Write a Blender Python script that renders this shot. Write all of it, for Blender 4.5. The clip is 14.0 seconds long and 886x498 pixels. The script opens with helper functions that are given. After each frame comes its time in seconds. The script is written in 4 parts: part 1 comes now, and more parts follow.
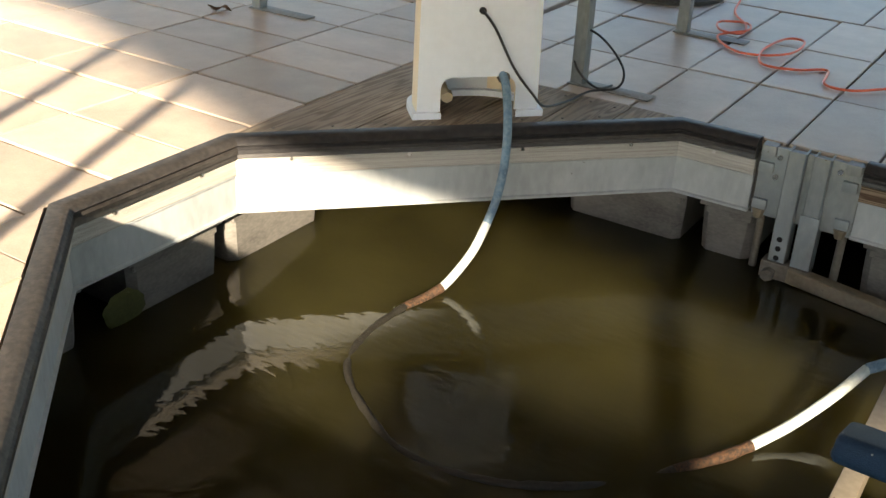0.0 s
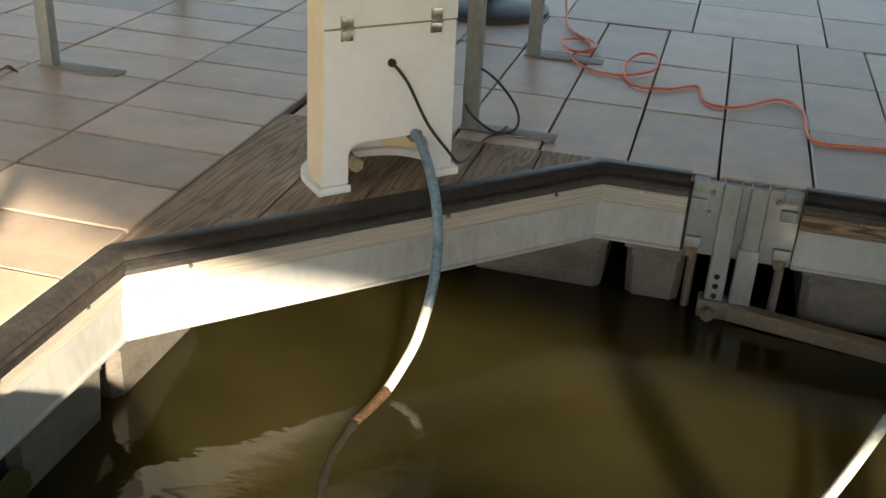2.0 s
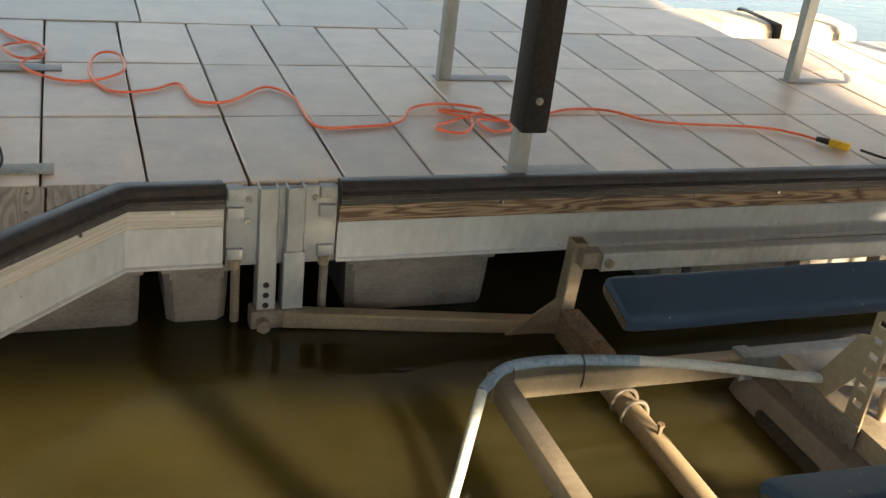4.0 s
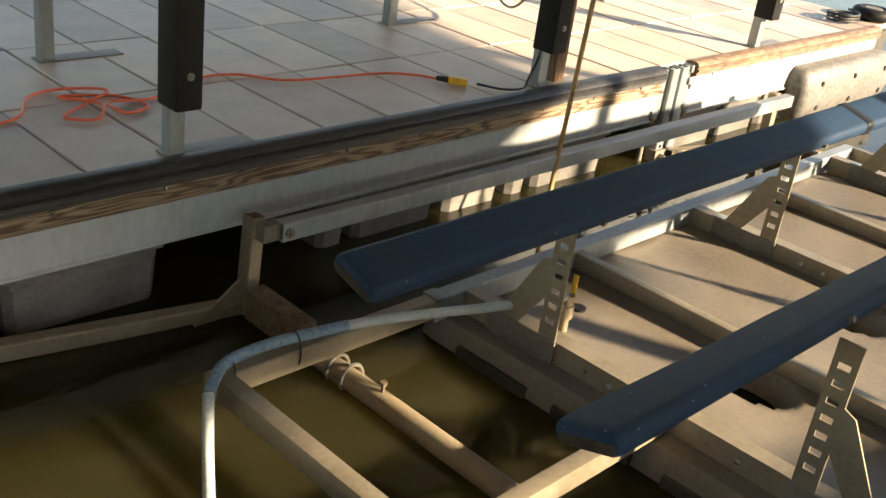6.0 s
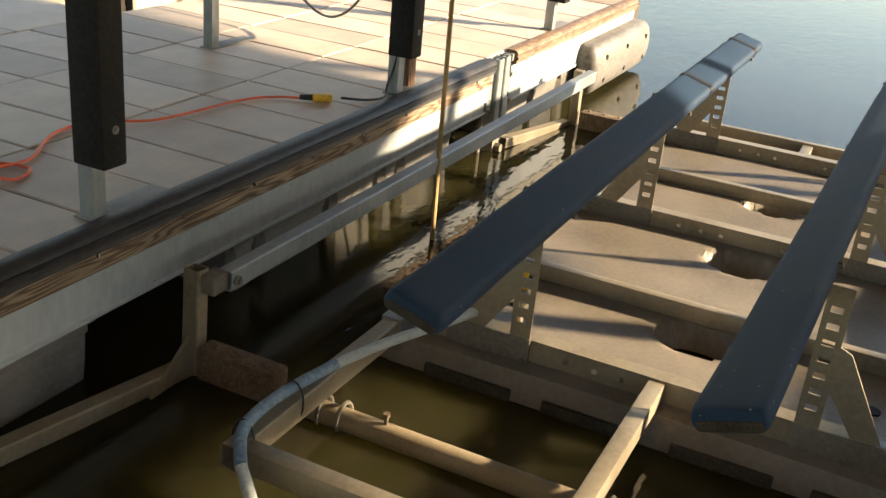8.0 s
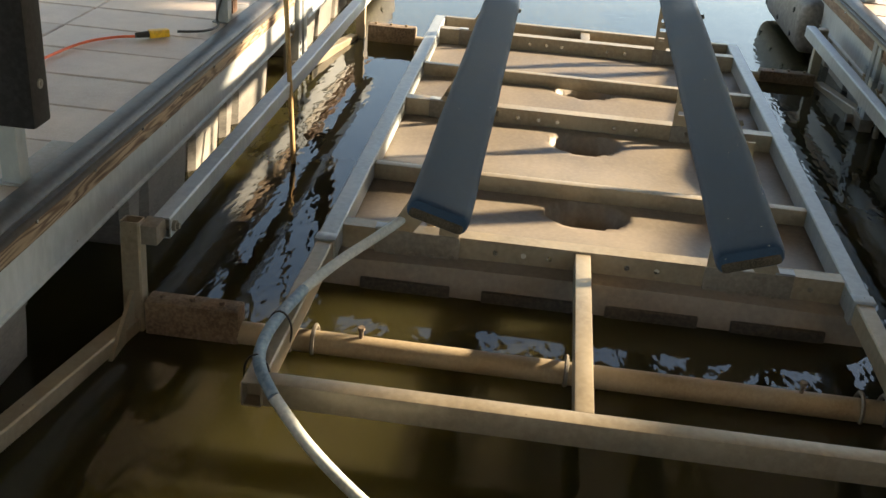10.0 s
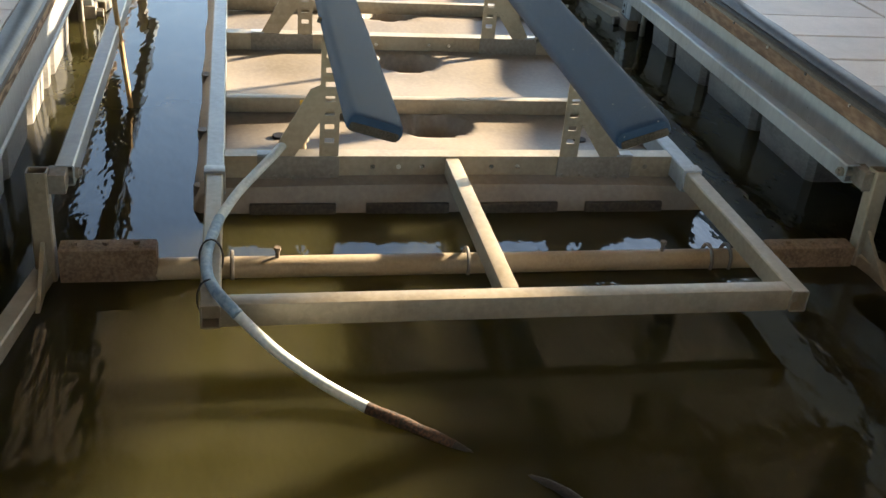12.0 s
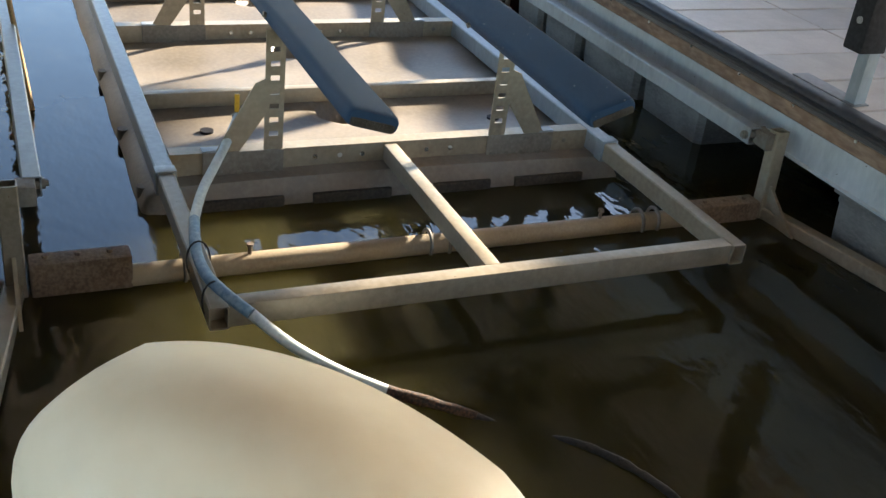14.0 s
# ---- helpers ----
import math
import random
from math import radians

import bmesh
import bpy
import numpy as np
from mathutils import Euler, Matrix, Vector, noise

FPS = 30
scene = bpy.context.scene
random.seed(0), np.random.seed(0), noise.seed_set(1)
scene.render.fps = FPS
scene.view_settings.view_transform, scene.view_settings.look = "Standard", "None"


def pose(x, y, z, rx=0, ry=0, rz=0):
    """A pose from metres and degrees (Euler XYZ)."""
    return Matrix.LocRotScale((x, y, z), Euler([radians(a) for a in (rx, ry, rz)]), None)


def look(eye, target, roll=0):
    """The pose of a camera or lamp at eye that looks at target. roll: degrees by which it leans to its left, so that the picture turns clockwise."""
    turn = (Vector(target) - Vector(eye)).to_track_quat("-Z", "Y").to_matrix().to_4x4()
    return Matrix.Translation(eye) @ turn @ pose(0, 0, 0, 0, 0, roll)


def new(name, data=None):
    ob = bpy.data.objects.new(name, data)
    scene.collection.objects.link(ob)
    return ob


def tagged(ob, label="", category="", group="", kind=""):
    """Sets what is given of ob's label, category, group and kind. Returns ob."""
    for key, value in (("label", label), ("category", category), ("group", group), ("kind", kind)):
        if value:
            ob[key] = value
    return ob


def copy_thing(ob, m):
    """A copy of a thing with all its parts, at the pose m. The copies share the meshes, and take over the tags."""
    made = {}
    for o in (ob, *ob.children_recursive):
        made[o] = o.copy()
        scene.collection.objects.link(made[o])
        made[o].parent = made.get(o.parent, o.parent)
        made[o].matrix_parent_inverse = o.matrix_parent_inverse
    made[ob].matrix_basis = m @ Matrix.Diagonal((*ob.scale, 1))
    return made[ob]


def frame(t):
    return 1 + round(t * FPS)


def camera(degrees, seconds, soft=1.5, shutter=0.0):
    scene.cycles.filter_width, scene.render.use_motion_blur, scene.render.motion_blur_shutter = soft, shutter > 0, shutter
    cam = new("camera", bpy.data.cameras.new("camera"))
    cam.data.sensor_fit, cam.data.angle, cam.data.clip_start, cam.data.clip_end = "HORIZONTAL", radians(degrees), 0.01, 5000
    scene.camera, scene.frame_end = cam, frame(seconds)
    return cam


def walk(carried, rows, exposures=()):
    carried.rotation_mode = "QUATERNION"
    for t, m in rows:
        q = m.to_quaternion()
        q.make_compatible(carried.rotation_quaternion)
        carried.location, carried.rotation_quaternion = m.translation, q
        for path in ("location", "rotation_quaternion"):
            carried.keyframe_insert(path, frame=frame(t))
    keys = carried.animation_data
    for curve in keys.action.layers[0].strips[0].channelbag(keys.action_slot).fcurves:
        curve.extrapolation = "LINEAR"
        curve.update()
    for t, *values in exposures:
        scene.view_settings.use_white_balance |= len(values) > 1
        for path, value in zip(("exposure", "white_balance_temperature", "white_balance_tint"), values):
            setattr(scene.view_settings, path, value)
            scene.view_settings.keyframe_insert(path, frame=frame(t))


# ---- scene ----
cam = camera(46.5, 14.0)
PATH = [
    (0, (0.568, 0.182, 1.722), (-0.386, 1.682, 0.806), 2.4),
    (0.5, (0.227, 0.223, 1.72), (-0.636, 1.782, 0.813), 2.4),
    (1, (-0.073, 0.282, 1.732), (-0.836, 1.893, 0.826), 2.4),
    (1.5, (-0.379, 0.377, 1.723), (-1.002, 2.05, 0.822), 2.4),
    (2, (-0.653, 0.471, 1.713), (-1.093, 2.203, 0.813), 3.1),
    (2.5, (-0.813, 0.599, 1.722), (-1.034, 2.374, 0.828), 3.3),
    (3, (-0.976, 0.744, 1.701), (-0.912, 2.543, 0.83), 4.3),
    (3.5, (-1.095, 0.87, 1.701), (-0.712, 2.634, 0.84), 5.6),
    (4, (-1.212, 0.918, 1.696), (-0.55, 2.595, 0.83), 6.9),
    (4.2, (-1.243, 0.968, 1.683), (-0.478, 2.595, 0.807), 7.3),
    (6.3, (-1.646, 1.398, 1.694), (-0.245, 2.544, 0.844), 7.6),
    (6.5, (-1.702, 1.475, 1.689), (-0.268, 2.586, 0.847), 7.2),
    (7, (-1.864, 1.703, 1.669), (-0.341, 2.707, 0.848), 6.6),
    (7.2, (-1.92, 1.79, 1.662), (-0.366, 2.75, 0.848), 6.3),
    (9.3, (-2.413, 2.831, 1.561), (-0.634, 3.185, 0.718), 5.0),
    (9.5, (-2.47, 2.905, 1.564), (-0.688, 3.203, 0.707), 4.8),
    (10, (-2.56, 3.109, 1.547), (-0.775, 3.258, 0.659), 4.6),
    (10.5, (-2.653, 3.297, 1.546), (-0.875, 3.305, 0.63), 4.5),
    (11, (-2.739, 3.5, 1.56), (-0.981, 3.357, 0.618), 4.8),
    (11.5, (-2.832, 3.659, 1.548), (-1.093, 3.392, 0.598), 4.9),
    (12, (-2.912, 3.834, 1.556), (-1.199, 3.451, 0.597), 5.2),
    (12.5, (-2.966, 4.014, 1.553), (-1.279, 3.525, 0.596), 5.6),
    (13, (-2.947, 4.198, 1.578), (-1.297, 3.61, 0.612), 6.2),
    (13.5, (-2.883, 4.416, 1.582), (-1.274, 3.725, 0.616), 6.8),
    (13.8, (-2.866, 4.505, 1.604), (-1.275, 3.776, 0.636), 6.9),
    (14, (-2.83, 4.596, 1.604), (-1.255, 3.831, 0.637), 7.1),
]
EXPOSURES = [(0.0, 2.4, 6950, 12), (1.0, 2.2, 7050, 12), (2.0, 2.1, 7450, 12), (3.0, 2.68, 7950, 14), (4.2, 2.82, 8100, 14), (6.5, 2.2, 7650, 12),
             (9.5, 2.2, 8000, 13), (10.5, 3.05, 7400, 12), (11.5, 3.1, 7200, 12), (13.0, 3.4, 6650, 12), (14.0, 3.1, 6250, 12)]
walk(cam, [(t, look(eye, target, roll)) for t, eye, target, roll in PATH], EXPOSURES)

# ---- world, sun and exposure ----
SUN_DIR = Vector((0.376, -0.862, 0.342)).normalized()
world = bpy.data.worlds.new("sky_world")
scene.world = world
world.use_nodes = True
wn = world.node_tree
sky = wn.nodes.new("ShaderNodeTexSky")
sky.sky_type = "NISHITA"
sky.sun_disc = False
sky.sun_elevation = math.asin(SUN_DIR.z)
sky.sun_rotation = math.atan2(SUN_DIR.x, SUN_DIR.y)
sky.air_density, sky.dust_density, sky.ozone_density = 1.1, 0.7, 1.8
wn.nodes["Background"].inputs["Strength"].default_value = 0.088
wn.links.new(sky.outputs["Color"], wn.nodes["Background"].inputs["Color"])
sun = new("sun", bpy.data.lights.new("sun", "SUN"))
sun.data.energy, sun.data.angle, sun.data.color = 5.0, radians(1.5), (1.0, 0.86, 0.66)
sun.matrix_world = look((20, -45, 20), Vector((20, -45, 20)) - SUN_DIR)

WATER = -0.66


# ---- materials ----
def mat(name, base, rough=0.6, metal=0.0, dark=None, light=None, scale=6.0, fine=60.0, bump=0.15, spec=0.4,
        per_piece=0.0, island=0.0, stretch=(1, 1, 1), dist=0.004, amount=0.55, specks=None):
    """A surface with stains at one scale and grain at another, on the object's own coordinates."""
    m = bpy.data.materials.new(name)
    m.use_nodes = True
    t = m.node_tree
    n, l = t.nodes, t.links
    b = n["Principled BSDF"]
    b.inputs["Roughness"].default_value = rough
    b.inputs["Metallic"].default_value = metal
    b.inputs["Specular IOR Level"].default_value = spec
    co = n.new("ShaderNodeTexCoord")
    mp = n.new("ShaderNodeMapping")
    mp.inputs["Scale"].default_value = stretch
    geo = n.new("ShaderNodeNewGeometry")
    l.new(geo.outputs["Position"], mp.inputs["Vector"])
    big = n.new("ShaderNodeTexNoise")
    big.inputs["Scale"].default_value = scale
    big.inputs["Detail"].default_value = 6
    big.inputs["Roughness"].default_value = 0.65
    small = n.new("ShaderNodeTexNoise")
    small.inputs["Scale"].default_value = fine
    small.inputs["Detail"].default_value = 4
    for q in (big, small):
        l.new(mp.outputs["Vector"], q.inputs["Vector"])
    dark = dark or tuple(c * 0.6 for c in base)
    light = light or tuple(min(1, c * 1.25) for c in base)
    r1 = n.new("ShaderNodeValToRGB")
    r1.color_ramp.elements[0].position, r1.color_ramp.elements[1].position = 0.32, 0.68
    r1.color_ramp.elements[0].color, r1.color_ramp.elements[1].color = (*dark, 1), (*base, 1)
    l.new(big.outputs["Fac"], r1.inputs["Fac"])
    r2 = n.new("ShaderNodeValToRGB")
    r2.color_ramp.elements[0].position, r2.color_ramp.elements[1].position = 0.4, 0.75
    r2.color_ramp.elements[0].color, r2.color_ramp.elements[1].color = (0, 0, 0, 1), (amount, amount, amount, 1)
    l.new(small.outputs["Fac"], r2.inputs["Fac"])
    mx = n.new("ShaderNodeMix")
    mx.data_type = "RGBA"
    l.new(r2.outputs["Color"], mx.inputs["Factor"])
    l.new(r1.outputs["Color"], mx.inputs[6])
    mx.inputs[7].default_value = (*light, 1)
    last = mx.outputs[2]
    if per_piece or island:
        if per_piece:
            info = n.new("ShaderNodeObjectInfo").outputs["Random"]
        else:
            info = geo.outputs["Random Per Island"]
        hsv = n.new("ShaderNodeHueSaturation")
        mr = n.new("ShaderNodeMapRange")
        k = per_piece or island
        mr.inputs["To Min"].default_value, mr.inputs["To Max"].default_value = 1 - k, 1 + k
        l.new(info, mr.inputs["Value"])
        l.new(mr.outputs["Result"], hsv.inputs["Value"])
        l.new(last, hsv.inputs["Color"])
        last = hsv.outputs["Color"]
    if specks:
        vo = n.new("ShaderNodeTexVoronoi")
        vo.inputs["Scale"].default_value = specks[0]
        l.new(geo.outputs["Position"], vo.inputs["Vector"])
        lt = n.new("ShaderNodeMath")
        lt.operation = "LESS_THAN"
        lt.inputs[1].default_value = specks[1]
        l.new(vo.outputs["Distance"], lt.inputs[0])
        pick = n.new("ShaderNodeMath")
        pick.operation = "MULTIPLY"
        l.new(lt.outputs[0], pick.inputs[0])
        sep = n.new("ShaderNodeSeparateColor")
        l.new(vo.outputs["Color"], sep.inputs["Color"])
        g2 = n.new("ShaderNodeMath")
        g2.operation = "GREATER_THAN"
        g2.inputs[1].default_value = specks[2]
        l.new(sep.outputs[0], g2.inputs[0])
        l.new(g2.outputs[0], pick.inputs[1])
        mk = n.new("ShaderNodeMix")
        mk.data_type = "RGBA"
        l.new(pick.outputs[0], mk.inputs["Factor"])
        l.new(last, mk.inputs[6])
        mk.inputs[7].default_value = (*specks[3], 1)
        last = mk.outputs[2]
    l.new(last, b.inputs["Base Color"])
    rr = n.new("ShaderNodeMapRange")
    rr.inputs["To Min"].default_value, rr.inputs["To Max"].default_value = max(0.02, rough - 0.12), min(1, rough + 0.15)
    l.new(big.outputs["Fac"], rr.inputs["Value"])
    l.new(rr.outputs["Result"], b.inputs["Roughness"])
    bp = n.new("ShaderNodeBump")
    bp.inputs["Strength"].default_value = bump
    bp.inputs["Distance"].default_value = dist
    l.new(small.outputs["Fac"], bp.inputs["Height"])
    l.new(bp.outputs["Normal"], b.inputs["Normal"])
    return m


def grain_mat(name, base, dark, axis, rough=0.75, scale=3.0, rings=14.0):
    """Weathered wood: long growth rings along one axis, with dark late wood."""
    m = bpy.data.materials.new(name)
    m.use_nodes = True
    t = m.node_tree
    n, l = t.nodes, t.links
    b = n["Principled BSDF"]
    b.inputs["Roughness"].default_value = rough
    geo = n.new("ShaderNodeNewGeometry")
    info = n.new("ShaderNodeObjectInfo")
    add = n.new("ShaderNodeVectorMath")
    sc = n.new("ShaderNodeVectorMath")
    sc.operation = "SCALE"
    cmb = n.new("ShaderNodeCombineXYZ")
    for s in ("X", "Y", "Z"):
        l.new(info.outputs["Random"], cmb.inputs[s])
    l.new(cmb.outputs["Vector"], sc.inputs[0])
    sc.inputs["Scale"].default_value = 20.0
    l.new(geo.outputs["Position"], add.inputs[0])
    l.new(sc.outputs["Vector"], add.inputs[1])
    mp = n.new("ShaderNodeMapping")
    st = [rings, rings, rings]
    st[axis] = rings * 0.09
    mp.inputs["Scale"].default_value = st
    l.new(add.outputs["Vector"], mp.inputs["Vector"])
    nz = n.new("ShaderNodeTexNoise")
    nz.inputs["Scale"].default_value = 1.0
    nz.inputs["Detail"].default_value = 2
    l.new(mp.outputs["Vector"], nz.inputs["Vector"])
    mul = n.new("ShaderNodeMath")
    mul.operation = "MULTIPLY"
    mul.inputs[1].default_value = 60.0
    l.new(nz.outputs["Fac"], mul.inputs[0])
    sn = n.new("ShaderNodeMath")
    sn.operation = "SINE"
    l.new(mul.outputs[0], sn.inputs[0])
    mr = n.new("ShaderNodeMapRange")
    mr.inputs["From Min"].default_value = -1
    l.new(sn.outputs[0], mr.inputs["Value"])
    big = n.new("ShaderNodeTexNoise")
    big.inputs["Scale"].default_value = scale
    big.inputs["Detail"].default_value = 6
    l.new(geo.outputs["Position"], big.inputs["Vector"])
    r = n.new("ShaderNodeValToRGB")
    r.color_ramp.elements[0].color, r.color_ramp.elements[1].color = (*dark, 1), (*base, 1)
    r.color_ramp.elements[0].position, r.color_ramp.elements[1].position = 0.0, 0.8
    l.new(mr.outputs["Result"], r.inputs["Fac"])
    mx = n.new("ShaderNodeMix")
    mx.data_type = "RGBA"
    mx.blend_type = "MULTIPLY"
    mx.inputs["Factor"].default_value = 0.7
    r3 = n.new("ShaderNodeValToRGB")
    r3.color_ramp.elements[0].position, r3.color_ramp.elements[1].position = 0.3, 0.7
    r3.color_ramp.elements[0].color = (0.45, 0.42, 0.38, 1)
    l.new(big.outputs["Fac"], r3.inputs["Fac"])
    l.new(r.outputs["Color"], mx.inputs[6])
    l.new(r3.outputs["Color"], mx.inputs[7])
    l.new(mx.outputs[2], b.inputs["Base Color"])
    bp = n.new("ShaderNodeBump")
    bp.inputs["Strength"].default_value = 0.35
    bp.inputs["Distance"].default_value = 0.004
    l.new(mr.outputs["Result"], bp.inputs["Height"])
    l.new(bp.outputs["Normal"], b.inputs["Normal"])
    return m


CONCRETE = mat("paver_concrete", (0.48, 0.405, 0.342), 0.46, dark=(0.34, 0.275, 0.222), light=(0.56, 0.48, 0.41), scale=3.2, fine=140,
               bump=0.12, per_piece=0.2, dist=0.002, amount=0.35)
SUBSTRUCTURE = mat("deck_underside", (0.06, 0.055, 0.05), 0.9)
RUBBER = mat("black_rub_rail", (0.024, 0.024, 0.027), 0.45, dark=(0.010, 0.010, 0.012), light=(0.075, 0.07, 0.066), scale=5, fine=30, bump=0.25, amount=0.35)
RUBBER_DIRTY = mat("sun_faded_rub_rail", (0.034, 0.031, 0.030), 0.48, dark=(0.014, 0.013, 0.013), light=(0.12, 0.108, 0.095), scale=5, fine=45, bump=0.4, amount=0.3)
RAIL_BROWN = mat("faded_brown_rail", (0.20, 0.12, 0.075), 0.6, dark=(0.05, 0.03, 0.022), light=(0.34, 0.25, 0.18), scale=7, fine=40, bump=0.3, stretch=(0.3, 1, 1))
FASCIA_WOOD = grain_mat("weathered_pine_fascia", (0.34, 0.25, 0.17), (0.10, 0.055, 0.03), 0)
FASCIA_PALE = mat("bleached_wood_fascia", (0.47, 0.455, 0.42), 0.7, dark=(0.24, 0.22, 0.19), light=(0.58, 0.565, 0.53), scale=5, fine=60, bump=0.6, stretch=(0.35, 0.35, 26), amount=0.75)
GALV = mat("galvanised_steel", (0.29, 0.325, 0.35), 0.45, 0.45, dark=(0.19, 0.21, 0.22), light=(0.36, 0.395, 0.40), scale=2.6, fine=34, bump=0.05, amount=0.4, stretch=(1, 1, 0.5), specks=(30, 0.10, 0.9, (0.10, 0.08, 0.06)))
# Lightened copy of GALV; light thrown back by the water is in its colour.
CHANNEL_LIT = mat("galvanised_channel_lit", (0.41, 0.445, 0.465), 0.5, 0.15, dark=(0.28, 0.30, 0.305), light=(0.49, 0.52, 0.53), scale=2.2, fine=30, bump=0.05, amount=0.4, stretch=(1, 1, 0.4), specks=(26, 0.10, 0.9, (0.12, 0.09, 0.06)))
PLATE = mat("dull_base_plate", (0.22, 0.22, 0.22), 0.6, 0.2, dark=(0.15, 0.145, 0.14), light=(0.28, 0.28, 0.28), scale=6, fine=60)
GALV_WARM = mat("weathered_galvanised_frame", (0.29, 0.25, 0.185), 0.42, 0.4, dark=(0.20, 0.165, 0.115), light=(0.37, 0.325, 0.25), scale=2.6, fine=38, bump=0.06, amount=0.4, specks=(34, 0.10, 0.9, (0.11, 0.07, 0.04)))
GALV_DARK = mat("stained_galvanised_steel", (0.17, 0.155, 0.13), 0.6, 0.2, dark=(0.11, 0.095, 0.075), light=(0.26, 0.24, 0.205), scale=5, fine=50, bump=0.2, amount=0.4)
RUST = mat("rusty_steel", (0.17, 0.122, 0.08), 0.8, 0.1, dark=(0.08, 0.056, 0.038), light=(0.29, 0.235, 0.175), scale=14, fine=70, bump=0.5)
PIPE_MAT = mat("scum_stained_pipe", (0.31, 0.255, 0.175), 0.55, 0.15, dark=(0.22, 0.17, 0.105), light=(0.38, 0.32, 0.23), scale=3.5, fine=70, bump=0.12, amount=0.35)
FLOAT_MAT = mat("grey_plastic_float", (0.17, 0.163, 0.15), 0.5, dark=(0.06, 0.058, 0.054), light=(0.24, 0.225, 0.2), scale=2.2, fine=40, bump=0.08, amount=0.35, stretch=(1, 1, 2.2))
TANK_MAT = mat("grey_moulded_tank", (0.175, 0.15, 0.12), 0.5, dark=(0.11, 0.094, 0.074), light=(0.23, 0.20, 0.16), scale=2.2, fine=40, bump=0.08, amount=0.4)
CARPET = mat("dark_blue_bunk_carpet", (0.010, 0.033, 0.072), 0.65, dark=(0.005, 0.018, 0.042), light=(0.022, 0.055, 0.106), scale=4, fine=300, bump=0.6, spec=0.22, dist=0.004, specks=(38, 0.12, 0.86, (0.22, 0.22, 0.21)))
CARPET_WORN = mat("worn_carpet_end", (0.05, 0.043, 0.035), 0.95, dark=(0.02, 0.017, 0.014), light=(0.10, 0.085, 0.07), scale=12, fine=200, bump=0.9, spec=0.1)
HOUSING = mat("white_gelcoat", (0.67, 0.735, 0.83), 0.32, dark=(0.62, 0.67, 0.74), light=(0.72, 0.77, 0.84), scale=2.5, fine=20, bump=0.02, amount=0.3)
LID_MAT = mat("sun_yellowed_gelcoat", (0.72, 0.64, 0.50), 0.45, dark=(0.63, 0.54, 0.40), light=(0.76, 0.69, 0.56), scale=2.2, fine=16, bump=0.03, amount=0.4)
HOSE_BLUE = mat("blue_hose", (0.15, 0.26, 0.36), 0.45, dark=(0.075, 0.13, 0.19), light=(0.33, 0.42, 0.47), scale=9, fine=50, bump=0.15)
# Pale hose colour; sun on the drop and the rise is put in.
HOSE_PALE = mat("pale_hose", (0.42, 0.47, 0.46), 0.5, dark=(0.28, 0.32, 0.32), light=(0.55, 0.58, 0.56), scale=9, fine=60, bump=0.15)
HOSE_RUST = mat("rust_crusted_hose", (0.032, 0.016, 0.008), 0.75, dark=(0.008, 0.007, 0.005), light=(0.15, 0.072, 0.032), scale=45, fine=90, bump=0.8)
HOSE_BLACK = mat("algae_covered_hose", (0.009, 0.008, 0.005), 0.6, dark=(0.005, 0.0045, 0.003), light=(0.05, 0.046, 0.034), scale=12, fine=80, bump=1.0, amount=0.2)
CORD_BLACK = mat("black_cable", (0.02, 0.02, 0.022), 0.5)
CORD_ORANGE = mat("orange_extension_cord", (0.72, 0.13, 0.055), 0.45, dark=(0.55, 0.09, 0.04))
YELLOW = mat("yellow_plastic", (0.72, 0.42, 0.03), 0.4)
PAD = mat("black_foam_pad", (0.012, 0.012, 0.014), 0.55, dark=(0.008, 0.008, 0.009), light=(0.028, 0.028, 0.031), scale=6, fine=50, spec=0.15)
CHROME = mat("bright_metal", (0.6, 0.6, 0.58), 0.25, 0.9)
PLANK = grain_mat("grey_brown_deck_plank", (0.36, 0.29, 0.22), (0.22, 0.17, 0.125), 1, rings=10)
WOOD_POST = grain_mat("brown_timber", (0.22, 0.12, 0.07), (0.10, 0.05, 0.03), 2)
ROPE = mat("tan_pole", (0.36, 0.24, 0.11), 0.8, fine=120, bump=0.5)
ROOF_MAT = mat("pale_roof_sheet", (0.84, 0.80, 0.72), 0.5, dark=(0.70, 0.66, 0.58))
BEAM_MAT = mat("dark_roof_timber", (0.10, 0.075, 0.055), 0.8)
WALL_MAT = mat("sun_block_boards", (0.25, 0.22, 0.18), 0.8)
FENDER = mat("grey_dock_bumper", (0.13, 0.125, 0.12), 0.5, dark=(0.07, 0.066, 0.06), light=(0.24, 0.23, 0.215), scale=6, fine=30)
LEAF = mat("dry_leaf", (0.16, 0.085, 0.04), 0.8)
# Dark brown that stands for shade on the tank front.
LIP_SHADE = mat("lip_shade_dark", (0.035, 0.030, 0.022), 0.7, dark=(0.014, 0.012, 0.009), light=(0.08, 0.068, 0.05), scale=9, fine=60, bump=0.5)
ALGAE = mat("green_algae", (0.05, 0.055, 0.012), 0.8)
BLACK_IRON = mat("black_cast_iron", (0.03, 0.03, 0.032), 0.45, light=(0.08, 0.08, 0.08))
HULL_BEIGE = mat("beige_log", (0.50, 0.42, 0.30), 0.5)


